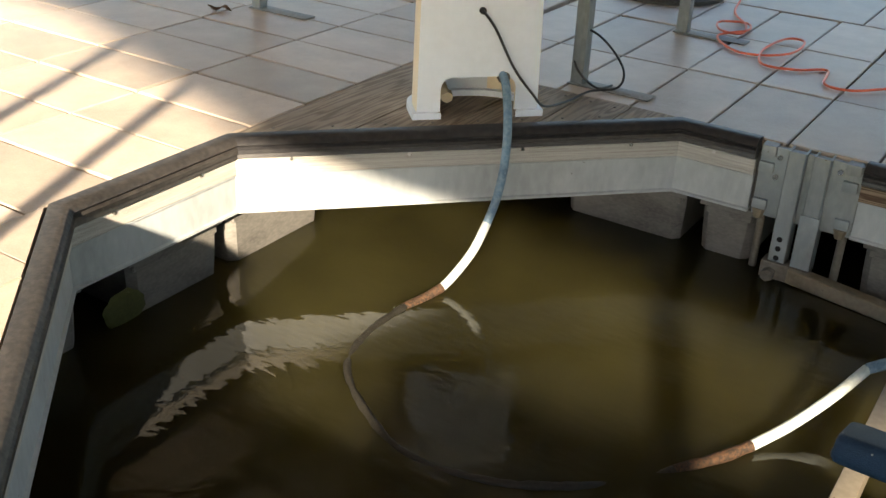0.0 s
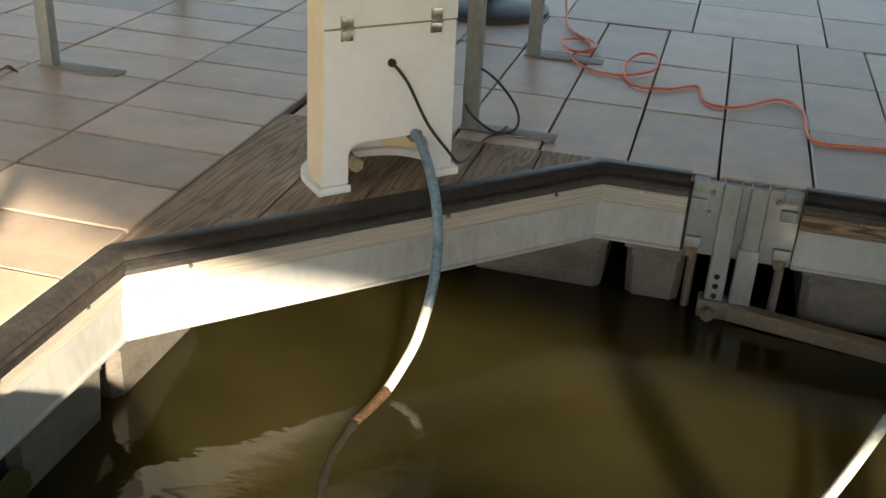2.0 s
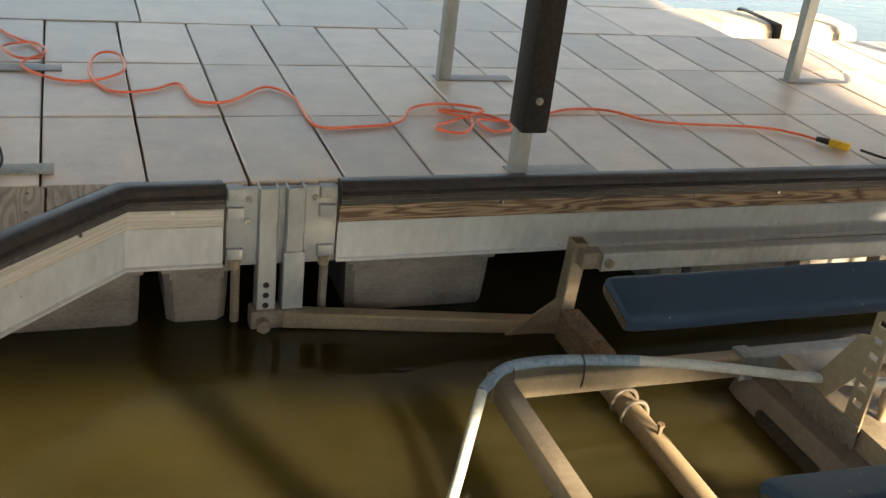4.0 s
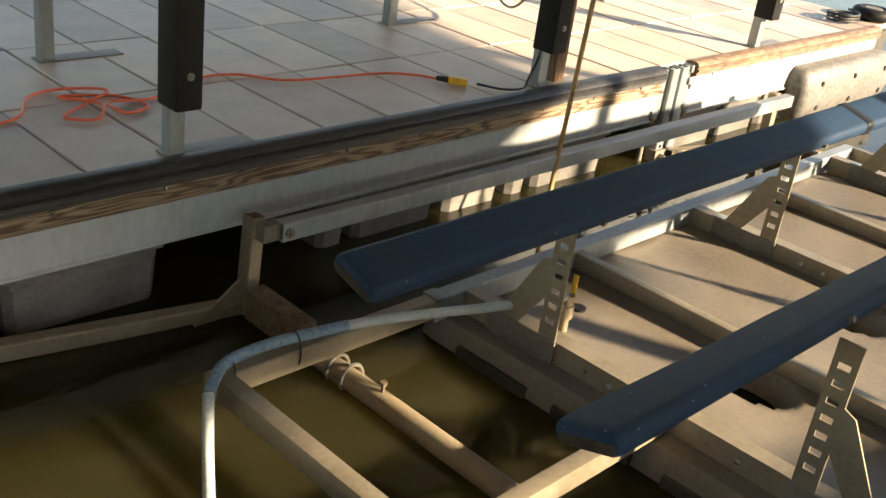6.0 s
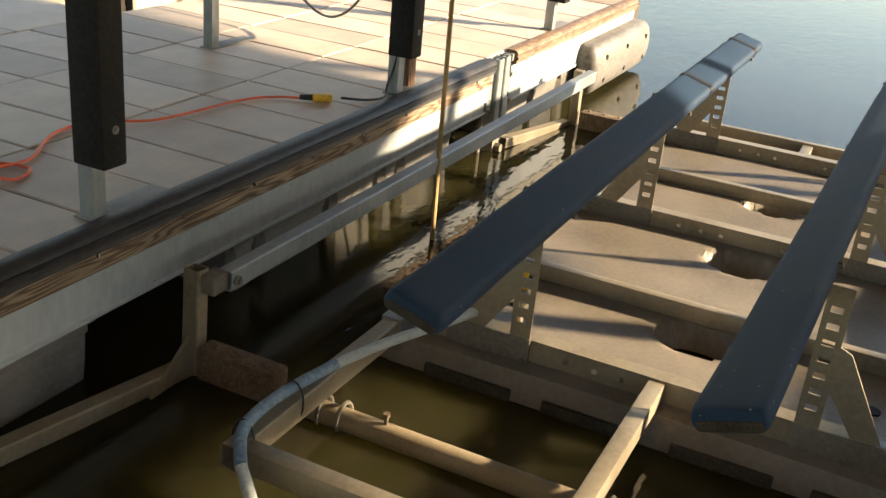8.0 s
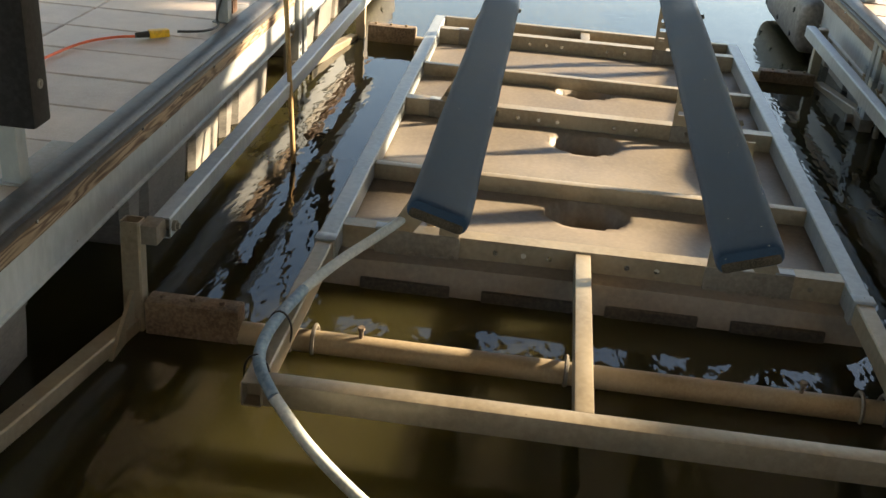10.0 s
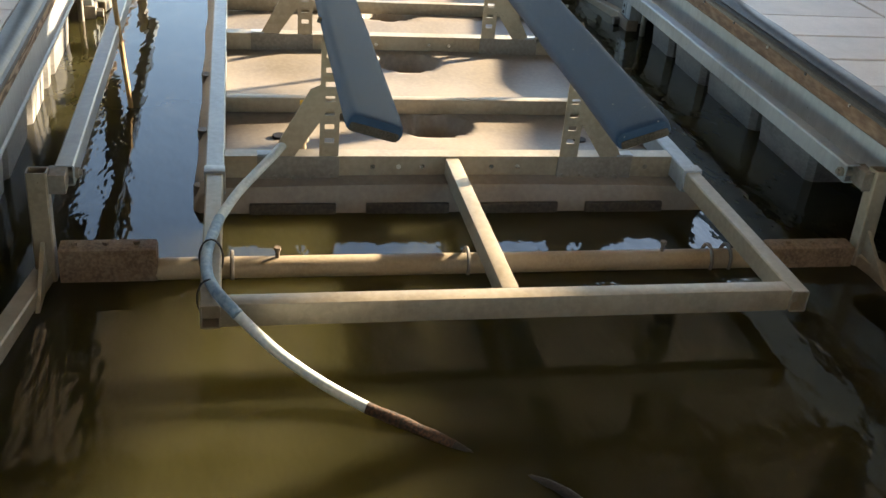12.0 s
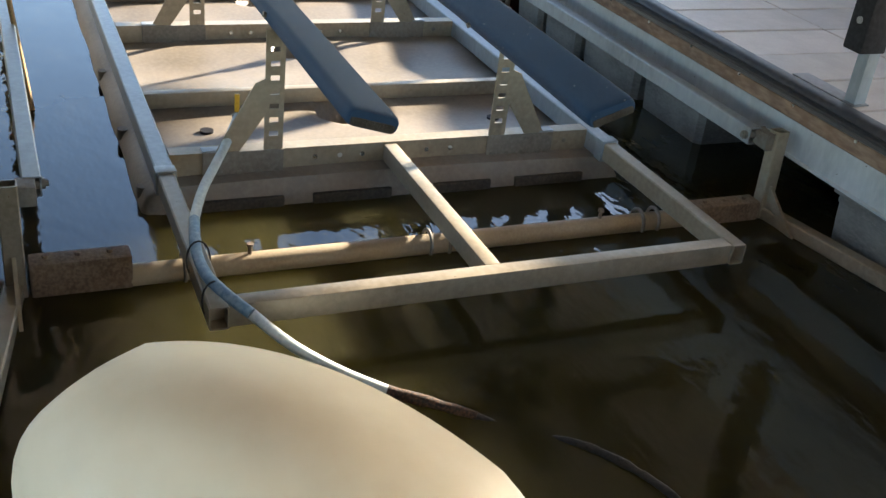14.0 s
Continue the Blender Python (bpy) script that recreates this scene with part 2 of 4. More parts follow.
def water_material():
    m = bpy.data.materials.new("murky_green_water")
    m.use_nodes = True
    n, l = m.node_tree.nodes, m.node_tree.links
    b = n["Principled BSDF"]
    b.inputs["IOR"].default_value = 1.33
    b.inputs["Roughness"].default_value = 0.02
    b.inputs["Specular IOR Level"].default_value = 0.5
    b.subsurface_method = "BURLEY"
    b.inputs["Subsurface Weight"].default_value = 1.0
    b.inputs["Subsurface Radius"].default_value = (0.6, 0.55, 0.3)
    b.inputs["Subsurface Scale"].default_value = 0.7
    geo = n.new("ShaderNodeNewGeometry")
    big = n.new("ShaderNodeTexNoise")
    big.inputs["Scale"].default_value = 0.9
    big.inputs["Detail"].default_value = 3
    l.new(geo.outputs["Position"], big.inputs["Vector"])
    r = n.new("ShaderNodeValToRGB")
    r.color_ramp.elements[0].color, r.color_ramp.elements[1].color = (0.014, 0.0125, 0.0045, 1), (0.026, 0.0235, 0.009, 1)
    r.color_ramp.elements[0].position, r.color_ramp.elements[1].position = 0.35, 0.65
    l.new(big.outputs["Fac"], r.inputs["Fac"])
    l.new(r.outputs["Color"], b.inputs["Base Color"])
    mp = n.new("ShaderNodeMapping")
    mp.inputs["Rotation"].default_value = (0, 0, radians(25))
    mp.inputs["Scale"].default_value = (1.0, 2.2, 1)
    l.new(geo.outputs["Position"], mp.inputs["Vector"])
    w1 = n.new("ShaderNodeTexNoise")
    w1.inputs["Scale"].default_value = 3.5
    w1.inputs["Detail"].default_value = 1
    w2 = n.new("ShaderNodeTexNoise")
    w2.inputs["Scale"].default_value = 11.0
    w2.inputs["Detail"].default_value = 1
    for w in (w1, w2):
        l.new(mp.outputs["Vector"], w.inputs["Vector"])
    b1 = n.new("ShaderNodeBump")
    b1.inputs["Strength"].default_value = 0.5
    b1.inputs["Distance"].default_value = 0.004
    l.new(w1.outputs["Fac"], b1.inputs["Height"])
    b2 = n.new("ShaderNodeBump")
    b2.inputs["Strength"].default_value = 0.5
    b2.inputs["Distance"].default_value = 0.0026
    l.new(w2.outputs["Fac"], b2.inputs["Height"])
    l.new(b1.outputs["Normal"], b2.inputs["Normal"])
    l.new(b2.outputs["Normal"], b.inputs["Normal"])
    return m


WATER_MAT = water_material()


# ---- mesh helpers ----
def smooth_mesh(me, angle=40):
    me.polygons.foreach_set("use_smooth", [True] * len(me.polygons))
    me.set_sharp_from_angle(angle=radians(angle))
    return me


def part(name, bm, material, parent=None, label="", smooth=35, at=None):
    bmesh.ops.recalc_face_normals(bm, faces=bm.faces[:])
    me = bpy.data.meshes.new(name)
    bm.to_mesh(me)
    bm.free()
    me.materials.append(material)
    if smooth:
        smooth_mesh(me, smooth)
    ob = new(name, me)
    if at is not None:
        ob.matrix_basis = at
    if parent is not None:
        ob.parent = parent
    if label:
        ob["label"] = label
    return ob


def share(name, me, parent, m):
    ob = new(name, me)
    ob.matrix_basis = m
    ob.parent = parent
    return ob


def thing(name, at, label, category, group=""):
    ob = new(name)
    ob.empty_display_size = 0.1
    ob.matrix_basis = at if isinstance(at, Matrix) else Matrix.Translation(at)
    return tagged(ob, label, category, group)


def box(bm, lo, hi, bevel=0.0, m=None, seg=2):
    lo, hi = Vector(lo), Vector(hi)
    r = bmesh.ops.create_cube(bm, size=1.0)
    vs = r["verts"]
    c, d = (lo + hi) / 2, hi - lo
    for v in vs:
        v.co = Vector((v.co.x * d.x, v.co.y * d.y, v.co.z * d.z)) + c
    if bevel:
        es = list({e for v in vs for e in v.link_edges})
        r2 = bmesh.ops.bevel(bm, geom=es, offset=bevel, segments=seg, affect="EDGES", profile=0.6)
        vs = list({v for f in r2["faces"] for v in f.verts} | {v for v in vs if v.is_valid})
    if m is not None:
        bmesh.ops.transform(bm, matrix=m, verts=vs)
    return bm


def cyl(bm, p, q, r, n=16, r2=None, caps=True):
    p, q = Vector(p), Vector(q)
    d = q - p
    rot = d.to_track_quat("Z", "Y").to_matrix().to_4x4()
    bmesh.ops.create_cone(bm, cap_ends=caps, segments=n, radius1=r, radius2=r if r2 is None else r2, depth=d.length,
                          matrix=Matrix.Translation((p + q) / 2) @ rot)
    return bm


def beam(bm, p, q, w, h, bevel=0.006, up=(0, 0, 1), wall=0.0):
    """A square tube from p to q; with wall it is hollow at its ends."""
    p, q = Vector(p), Vector(q)
    d = (q - p).normalized()
    side = d.cross(Vector(up)).normalized()
    u = side.cross(d)
    m = Matrix((( *d, 0), (*side, 0), (*u, 0), (0, 0, 0, 1))).transposed()
    m.translation = p
    length = (q - p).length
    if not wall:
        return box(bm, (0, -w / 2, -h / 2), (length, w / 2, h / 2), bevel, m)
    rings = []
    for x, ins in ((0.06, wall), (0, wall), (0, 0), (length, 0), (length, wall), (length - 0.06, wall)):
        a, b = w / 2 - ins, h / 2 - ins
        c = 0.006 if ins == 0 else 0.003
        ring = [(-a + c, -b), (a - c, -b), (a, -b + c), (a, b - c), (a - c, b), (-a + c, b), (-a, b - c), (-a, -b + c)]
        rings.append([bm.verts.new(m @ Vector((x, y, z))) for y, z in ring])
    for r0, r1 in zip(rings, rings[1:]):
        for i in range(8):
            bm.faces.new((r0[i], r0[(i + 1) % 8], r1[(i + 1) % 8], r1[i]))
    bm.faces.new(rings[0])
    bm.faces.new(rings[-1])
    return bm


def sweep(bm, path, profile, closed=True):
    """A profile of (towards the water, up) drawn along a plan polyline, mitred at its corners; water lies to the left."""
    pts = [Vector((x, y)) for x, y in path]
    rings = []
    for i, p in enumerate(pts):
        d0 = (p - pts[i - 1]).normalized() if i else None
        d1 = (pts[i + 1] - p).normalized() if i < len(pts) - 1 else None
        n0 = Vector((-d0.y, d0.x)) if d0 else None
        n1 = Vector((-d1.y, d1.x)) if d1 else None
        if n0 and n1:
            nn = (n0 + n1).normalized()
            nn = nn / max(0.3, nn.dot(n0))
        else:
            nn = n0 or n1
        rings.append([bm.verts.new((p.x + nn.x * u, p.y + nn.y * u, z)) for u, z in profile])
    k = len(profile)
    for r0, r1 in zip(rings, rings[1:]):
        for i in range(k if closed else k - 1):
            bm.faces.new((r0[i], r0[(i + 1) % k], r1[(i + 1) % k], r1[i]))
    if closed:
        bm.faces.new(rings[0])
        bm.faces.new(rings[-1])
    return bm


def spline(points, steps=8):
    """A smooth run of points through those given."""
    P = [Vector(p) for p in points]
    out = []
    for i in range(len(P) - 1):
        a, b, c, d = P[max(0, i - 1)], P[i], P[i + 1], P[min(len(P) - 1, i + 2)]
        for s in range(steps):
            t = s / steps
            out.append(0.5 * (2 * b + (c - a) * t + (2 * a - 5 * b + 4 * c - d) * t * t + (3 * b - a - 3 * c + d) * t ** 3))
    out.append(P[-1])
    return out


def tube(bm, pts, r, n=10, wobble=0.0):
    rings = []
    up = Vector((0.13, 0.2, 0.97)).normalized()
    for i, p in enumerate(pts):
        d = (pts[min(i + 1, len(pts) - 1)] - pts[max(i - 1, 0)]).normalized()
        side = d.cross(up)
        if side.length < 0.1:
            side = d.cross(Vector((1, 0, 0)))
        side.normalize()
        u = side.cross(d)
        up = u
        rr = r * (1 + wobble * noise.noise(p * 18))
        rings.append([bm.verts.new(p + rr * (math.cos(2 * math.pi * k / n) * side + math.sin(2 * math.pi * k / n) * u)) for k in range(n)])
    for r0, r1 in zip(rings, rings[1:]):
        for i in range(n):
            bm.faces.new((r0[i], r0[(i + 1) % n], r1[(i + 1) % n], r1[i]))
    bm.faces.new(rings[0])
    bm.faces.new(rings[-1])
    return bm


def prism(bm, pts, z0, z1, m=None):
    lo = [bm.verts.new((x, y, z0)) for x, y in pts]
    hi = [bm.verts.new((x, y, z1)) for x, y in pts]
    k = len(pts)
    bm.faces.new(lo[::-1])
    bm.faces.new(hi)
    for i in range(k):
        bm.faces.new((lo[i], lo[(i + 1) % k], hi[(i + 1) % k], hi[i]))
    if m is not None:
        bmesh.ops.transform(bm, matrix=m, verts=lo + hi)
    return bm


def structure(ob, label, category):
    return tagged(ob, label, category, kind="structure")


B = bmesh.new

# ---- water, docks ----
N_EDGE, S_EDGE, W_EDGE = 4.885, 0.835, -2.61
A = (-1.06, N_EDGE)
BB = (W_EDGE, 3.335)
C = (W_EDGE, 2.375)
D = (-1.08, S_EDGE)
EAST = 8.0

bm = B()
bmesh.ops.create_grid(bm, x_segments=1, y_segments=1, size=2500)
water = structure(part("water", bm, WATER_MAT, smooth=0, at=Matrix.Translation((0, 0, WATER))), "murky olive green lake water with faint ripples", "water")

DECK_Z = -0.045
bm = B()
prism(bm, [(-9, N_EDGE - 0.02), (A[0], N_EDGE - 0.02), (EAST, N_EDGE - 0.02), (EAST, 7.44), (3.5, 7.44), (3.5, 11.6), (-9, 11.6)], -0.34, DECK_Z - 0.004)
# Dark block added under the deck to keep light out between the floats.
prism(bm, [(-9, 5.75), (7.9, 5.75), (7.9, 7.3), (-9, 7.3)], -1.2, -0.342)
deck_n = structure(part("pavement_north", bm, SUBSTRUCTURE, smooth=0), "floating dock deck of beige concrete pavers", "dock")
bm = B()
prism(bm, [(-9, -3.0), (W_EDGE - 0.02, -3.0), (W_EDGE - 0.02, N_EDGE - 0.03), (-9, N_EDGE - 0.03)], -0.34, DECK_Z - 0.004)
# Added dark filler below the west deck, shuts out light from behind.
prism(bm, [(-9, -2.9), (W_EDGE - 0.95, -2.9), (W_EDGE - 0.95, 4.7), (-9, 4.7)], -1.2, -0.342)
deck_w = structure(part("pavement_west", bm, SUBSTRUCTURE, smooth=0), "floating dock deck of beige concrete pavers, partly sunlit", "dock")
bm = B()
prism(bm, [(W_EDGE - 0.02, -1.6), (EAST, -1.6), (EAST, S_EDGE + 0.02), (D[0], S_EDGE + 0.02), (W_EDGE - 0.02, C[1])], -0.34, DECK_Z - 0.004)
# Unseen filler added so the gaps under the south deck stay dark.
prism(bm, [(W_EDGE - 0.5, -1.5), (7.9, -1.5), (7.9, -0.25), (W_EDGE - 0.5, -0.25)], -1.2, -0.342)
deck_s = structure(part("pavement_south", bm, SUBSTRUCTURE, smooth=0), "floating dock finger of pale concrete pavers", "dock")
bm = B()
prism(bm, [(W_EDGE, BB[1] + 0.01), (A[0], N_EDGE - 0.02), (W_EDGE, N_EDGE - 0.02)], -0.34, DECK_Z - 0.004)
deck_c = structure(part("floor_corner", bm, SUBSTRUCTURE, smooth=0), "triangular corner deck of grey brown wooden planks", "deck")

HX0, HX1 = -0.65, -0.16          # hinge gap in the north edge
H2X0, H2X1 = 4.32, 4.70          # second hinge gap
RAIL = [(-0.01, 0.012), (0.045, 0.016), (0.070, 0.006), (0.084, -0.014), (0.074, -0.027), (0.088, -0.036), (0.088, -0.052), (0.074, -0.060), (0.078, -0.078), (0.06, -0.088), (-0.01, -0.088)]
BOARD = [(-0.01, -0.09), (0.052, -0.09), (0.056, -0.095), (0.056, -0.165), (0.052, -0.17), (-0.01, -0.17)]
CHANNEL = [(-0.01, -0.172), (0.05, -0.172), (0.05, -0.18), (0.038, -0.186), (0.038, -0.348), (0.05, -0.354), (0.05, -0.364), (-0.01, -0.364)]
EDGES = [
    ("north", [(H2X0, N_EDGE), (HX1, N_EDGE)], RUBBER, FASCIA_WOOD, "black ribbed rubber rub rail along the dock edge", "weathered brown pine fascia board under the rub rail"),
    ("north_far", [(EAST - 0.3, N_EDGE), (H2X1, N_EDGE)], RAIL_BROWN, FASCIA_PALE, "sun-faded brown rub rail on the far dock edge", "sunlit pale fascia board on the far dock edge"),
    ("corner", [(HX0, N_EDGE), A, BB], RUBBER, FASCIA_PALE, "black rubber rub rail round the cut dock corner", "bleached pale wooden fascia board of the cut corner"),
    ("west", [(BB[0], BB[1] - 0.001), C, D], RUBBER_DIRTY, FASCIA_PALE, "scuffed sun-faded black rub rail on the west dock edge", "pale wooden fascia board on the west dock edge"),
    ("south", [(D[0] + 0.001, S_EDGE), (EAST, S_EDGE)], RUBBER, RAIL_BROWN, "worn black rub rail with a bare metal shine", "dark stained brown fascia board on the south dock edge"),
]
for key, path, m1, m2, lab1, lab2 in EDGES:
    structure(part("trim_rail_" + key, sweep(B(), path, RAIL), m1, smooth=50), lab1, "rub rail")
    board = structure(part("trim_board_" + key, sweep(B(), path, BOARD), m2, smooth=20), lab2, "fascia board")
    structure(part("trim_channel_" + key, sweep(B(), path, CHANNEL), CHANNEL_LIT, smooth=20), "pale blue-grey galvanised steel edge channel of the dock frame", "steel channel")
    # bolts along the rail
    bolts = [Vector(p) for p in path]
    for a, b in zip(bolts, bolts[1:]):
        d = (b - a)
        n = Vector((-d.y, d.x)).normalized()
        k = max(1, int(d.length / 0.45))
        for i in range(k):
            p = a + d * ((i + 0.5) / k)
            q = Vector((p.x, p.y, -0.098)) + Vector((n.x, n.y, 0)) * 0.056
            part("bolt", cyl(B(), q, q + Vector((n.x, n.y, 0)) * 0.006, 0.009, 8), CHROME, board)


# ---- dock floats ----
def dock_float(x0, x1, side, label, z0=-0.95, z1=-0.375, m=None, depth=0.9):
    """A moulded tub under the dock: flared rim, tapering wall, vertical corner ribs. side -1 faces south."""
    t = thing("dock_float", (0, 0, 0), label, "dock float", "plastic floats under the dock")
    bm = B()
    w = x1 - x0
    rings = []
    for z, ins in ((z1 - 0.036, 0.012), (-0.55, 0.018), (z0, 0.045)):
        xa, xb, ya, yb = x0 + ins, x1 - ins, -ins, -depth + ins
        c = 0.035
        ring = [(xa + c, ya), (xb - c, ya), (xb, ya - c), (xb, yb), (xa, yb), (xa, ya - c)]
        rings.append([bm.verts.new((x, y, z)) for x, y in ring])
    for r0, r1 in zip(rings, rings[1:]):
        for i in range(6):
            bm.faces.new((r0[i], r0[(i + 1) % 6], r1[(i + 1) % 6], r1[i]))
    bm.faces.new(rings[0])
    bm.faces.new(rings[-1])
    part("tub", bm, FLOAT_MAT, t, smooth=30)
    part("rim", box(B(), (x0, -depth, z1 - 0.035), (x1, 0.0, z1), 0.008), FLOAT_MAT, t)
    part("drip_edge", box(B(), (x0 + 0.03, -0.032, z1 - 0.075), (x1 - 0.03, -0.012, z1 - 0.037), 0.006, seg=1), FLOAT_MAT, t)
    t.matrix_basis = m
    return t


GREY = "grey plastic dock float with a wet water line"
mN = Matrix.Translation((0, N_EDGE - 0.0, 0)) @ Matrix.Rotation(math.pi, 4, "Z")


def north_float(a, b, label=GREY):
    dock_float(-b, -a, -1, label, m=mN)


for a, b in ((-0.90, -0.60), (-1.66, -0.97), (-0.10, 0.62), (1.50, 1.72), (1.74, 2.36), (2.42, 2.90), (2.96, 3.16), (3.20, 3.92), (4.72, 5.3), (5.34, 5.92), (5.96, 6.9), (6.95, 7.7)):
    north_float(a, b)
mW = Matrix.Translation((W_EDGE, 0, 0)) @ Matrix.Rotation(-math.pi / 2, 4, "Z")
for a, b, lab in ((1.75, 2.455, "grey plastic dock float with green algae at the corner"), (2.70, 3.265, "grey plastic dock float half in sunlight"), (3.31, 4.00, "sunlit pale plastic dock float with a brown water line")):
    dock_float(-b, -a, 1, lab, m=mW)
mS = Matrix.Translation((0, S_EDGE, 0))
for a, b in ((-0.40, 0.60), (1.70, 2.38), (2.42, 3.16), (3.20, 3.74), (3.78, 4.2), (4.7, 5.3), (5.34, 5.95), (6.0, 6.9), (6.95, 7.7)):
    dock_float(a, b, 1, "brown-grey plastic dock float in shade", m=mS @ Matrix.Rotation(0, 4, "Z"))
bm = B()
bmesh.ops.create_icosphere(bm, subdivisions=3, radius=1)
for v in bm.verts:
    v.co *= 1 + 0.25 * noise.noise(v.co * 3)
    v.co = Vector((v.co.x * 0.012, v.co.y * 0.11, v.co.z * 0.09))
tagged(part("algae_patch", bm, ALGAE, at=Matrix.Translation((W_EDGE - 0.02, 2.67, -0.60))), "dark green algae growing on a float at the water line", "algae")


# ---- dock hinges ----
def dock_hinge(x, y, side, label, group="hinges between dock sections"):
    """Two square tubes, two pin barrels with brackets and a pivot bracket at the bottom. side -1: faces south."""
    t = thing("dock_connector", pose(x, y, 0, 0, 0, 0 if side < 0 else 180), label, "dock connector", group)
    part("back_plate", box(B(), (-0.236, -0.066, -0.37), (0.236, -0.042, -0.012), 0.004), GALV, t)
    for x0, x1, z0 in ((-0.105, -0.022, -0.60), (0.012, 0.092, -0.60)):
        part("square_tube", beam(B(), ((x0 + x1) / 2, -0.055, z0), ((x0 + x1) / 2, -0.055, -0.005), x1 - x0, 0.09, up=(0, 1, 0), wall=0.008), GALV, t)
    part("tube_lower_sleeve", box(B(), (0.006, -0.107, -0.60), (0.098, -0.003, -0.30), 0.006), GALV, t)
    for x0 in (-0.20, 0.19):
        pin = part("hinge_pin", cyl(B(), (x0, -0.05, -0.33), (x0, -0.05, -0.02), 0.016, 12), GALV_DARK, t)
        for z in (-0.035, -0.12, -0.31):
            bm = B()
            box(bm, (x0 - 0.035, -0.085, z - 0.026), (x0 + 0.035, 0.002, z + 0.026), 0.006)
            part("pin_bracket", bm, GALV, pin)
        part("hinge_rod", cyl(B(), (x0 + 0.012, -0.03, -0.66), (x0 + 0.012, -0.03, -0.34), 0.02, 12), GALV_DARK, t)
        bm = B()
        cyl(bm, (x0, -0.06, -0.335), (x0, -0.06, -0.385), 0.034, 10, 0.022)
        part("pin_nut", bm, GALV_WARM, pin)
    for bx, bz in ((-0.145, -0.06), (0.135, -0.06), (-0.15, -0.16)):
        part("bolt", cyl(B(), (bx, -0.064, bz), (bx, -0.078, bz), 0.013, 8), CHROME, t)
    for bz in (-0.455, -0.505, -0.555):
        part("bolt_hole", cyl(B(), (-0.065, -0.098, bz), (-0.065, -0.1025, bz), 0.014, 12), PAD, t, "dark open bolt hole")
    br = part("pivot_bracket", box(B(), (-0.13, -0.12, -0.685), (0.1, -0.03, -0.575), 0.008), GALV_DARK, t)
    part("pivot_bolt", cyl(B(), (-0.08, -0.12, -0.63), (-0.08, -0.165, -0.63), 0.032, 6), GALV_DARK, br)
    return t


dock_hinge(-0.40, N_EDGE + 0.04, -1, "galvanised steel dock hinge with two square tubes and pins")
dock_hinge(4.51, N_EDGE + 0.03, -1, "sunlit galvanised dock hinge between far dock sections")
dock_hinge(4.51, S_EDGE - 0.03, 1, "shaded galvanised dock hinge on the south finger")


# ---- boat lift ----
LIFT = thing("boat_lift", (0.205, 2.728, WATER - 0.01), "weathered galvanised boat lift frame floating in the slip", "boat lift")
LOFF = Matrix.Translation((-0.22, -2.67, -WATER))


def lift_part(name, bm, material, parent=None, label="", smooth=35):
    bmesh.ops.transform(bm, matrix=LOFF, verts=bm.verts[:])
    return part(name, bm, material, parent or LIFT, label, smooth)


YN, YS = 3.89, 1.612     # centre lines of the side tubes
ZT = -0.463               # their height
lift_part("front_bar", beam(B(), (0.30, YS + 0.036, ZT), (0.30, YN - 0.036, ZT), 0.072, 0.095), GALV_WARM)
for y in (YN, YS):
    lift_part("side_tube", beam(B(), (0.255, y, ZT), (1.48, y, ZT - 0.004), 0.073, 0.095, wall=0.006), GALV_WARM)
    sl = lift_part("side_sleeve", beam(B(), (1.40, y, ZT - 0.004), (5.53, y, ZT - 0.004), 0.084, 0.106, wall=0.006), GALV)
    lift_part("sleeve_collar", beam(B(), (1.37, y, ZT - 0.004), (1.44, y, ZT - 0.004), 0.094, 0.116), GALV, sl)
lift_part("centre_stem", beam(B(), (0.336, 2.777, ZT + 0.003), (1.55, 2.777, ZT - 0.005), 0.067, 0.088), GALV_WARM)
lift_part("rear_bar", beam(B(), (5.50, YS + 0.043, ZT), (5.50, YN - 0.043, ZT), 0.05, 0.11), GALV_WARM)
lift_part("rear_stem", beam(B(), (5.22, 2.75, ZT), (5.475, 2.75, ZT), 0.07, 0.08), GALV_WARM)
MAIN = (1.58, 3.44, 5.17)
for x in MAIN:
    bm = B()
    y0, y1 = YS + 0.043, YN - 0.043
    prof = [(0.05, 0.06), (-0.03, 0.06), (-0.03, -0.065), (0.05, -0.065), (0.05, -0.057), (-0.022, -0.057), (-0.022, 0.052), (0.05, 0.052)]
    a = [bm.verts.new((x + u, y0, ZT - 0.012 + w)) for u, w in prof]
    b = [bm.verts.new((x + u, y1, ZT - 0.012 + w)) for u, w in prof]
    for i in range(8):
        bm.faces.new((a[i], a[(i + 1) % 8], b[(i + 1) % 8], b[i]))
    bm.faces.new(a)
    bm.faces.new(b)
    ch = lift_part("cross_channel", bm, GALV_WARM, smooth=20)
    for y in (3.66, 3.50, 3.16, 3.035, 2.92, 2.58, 2.45, 2.08, 1.95, 1.79):
        lift_part("bolt_hole", cyl(B(), (x - 0.034, y, ZT - 0.005), (x - 0.0305, y, ZT - 0.005), 0.012, 10), CHROME if 2.4 < y < 3.2 else GALV_DARK, ch)
for x in (2.37, 4.26):
    lift_part("cross_tube", beam(B(), (x, YS + 0.043, ZT - 0.01), (x, YN - 0.043, ZT - 0.01), 0.055, 0.085), GALV_WARM)


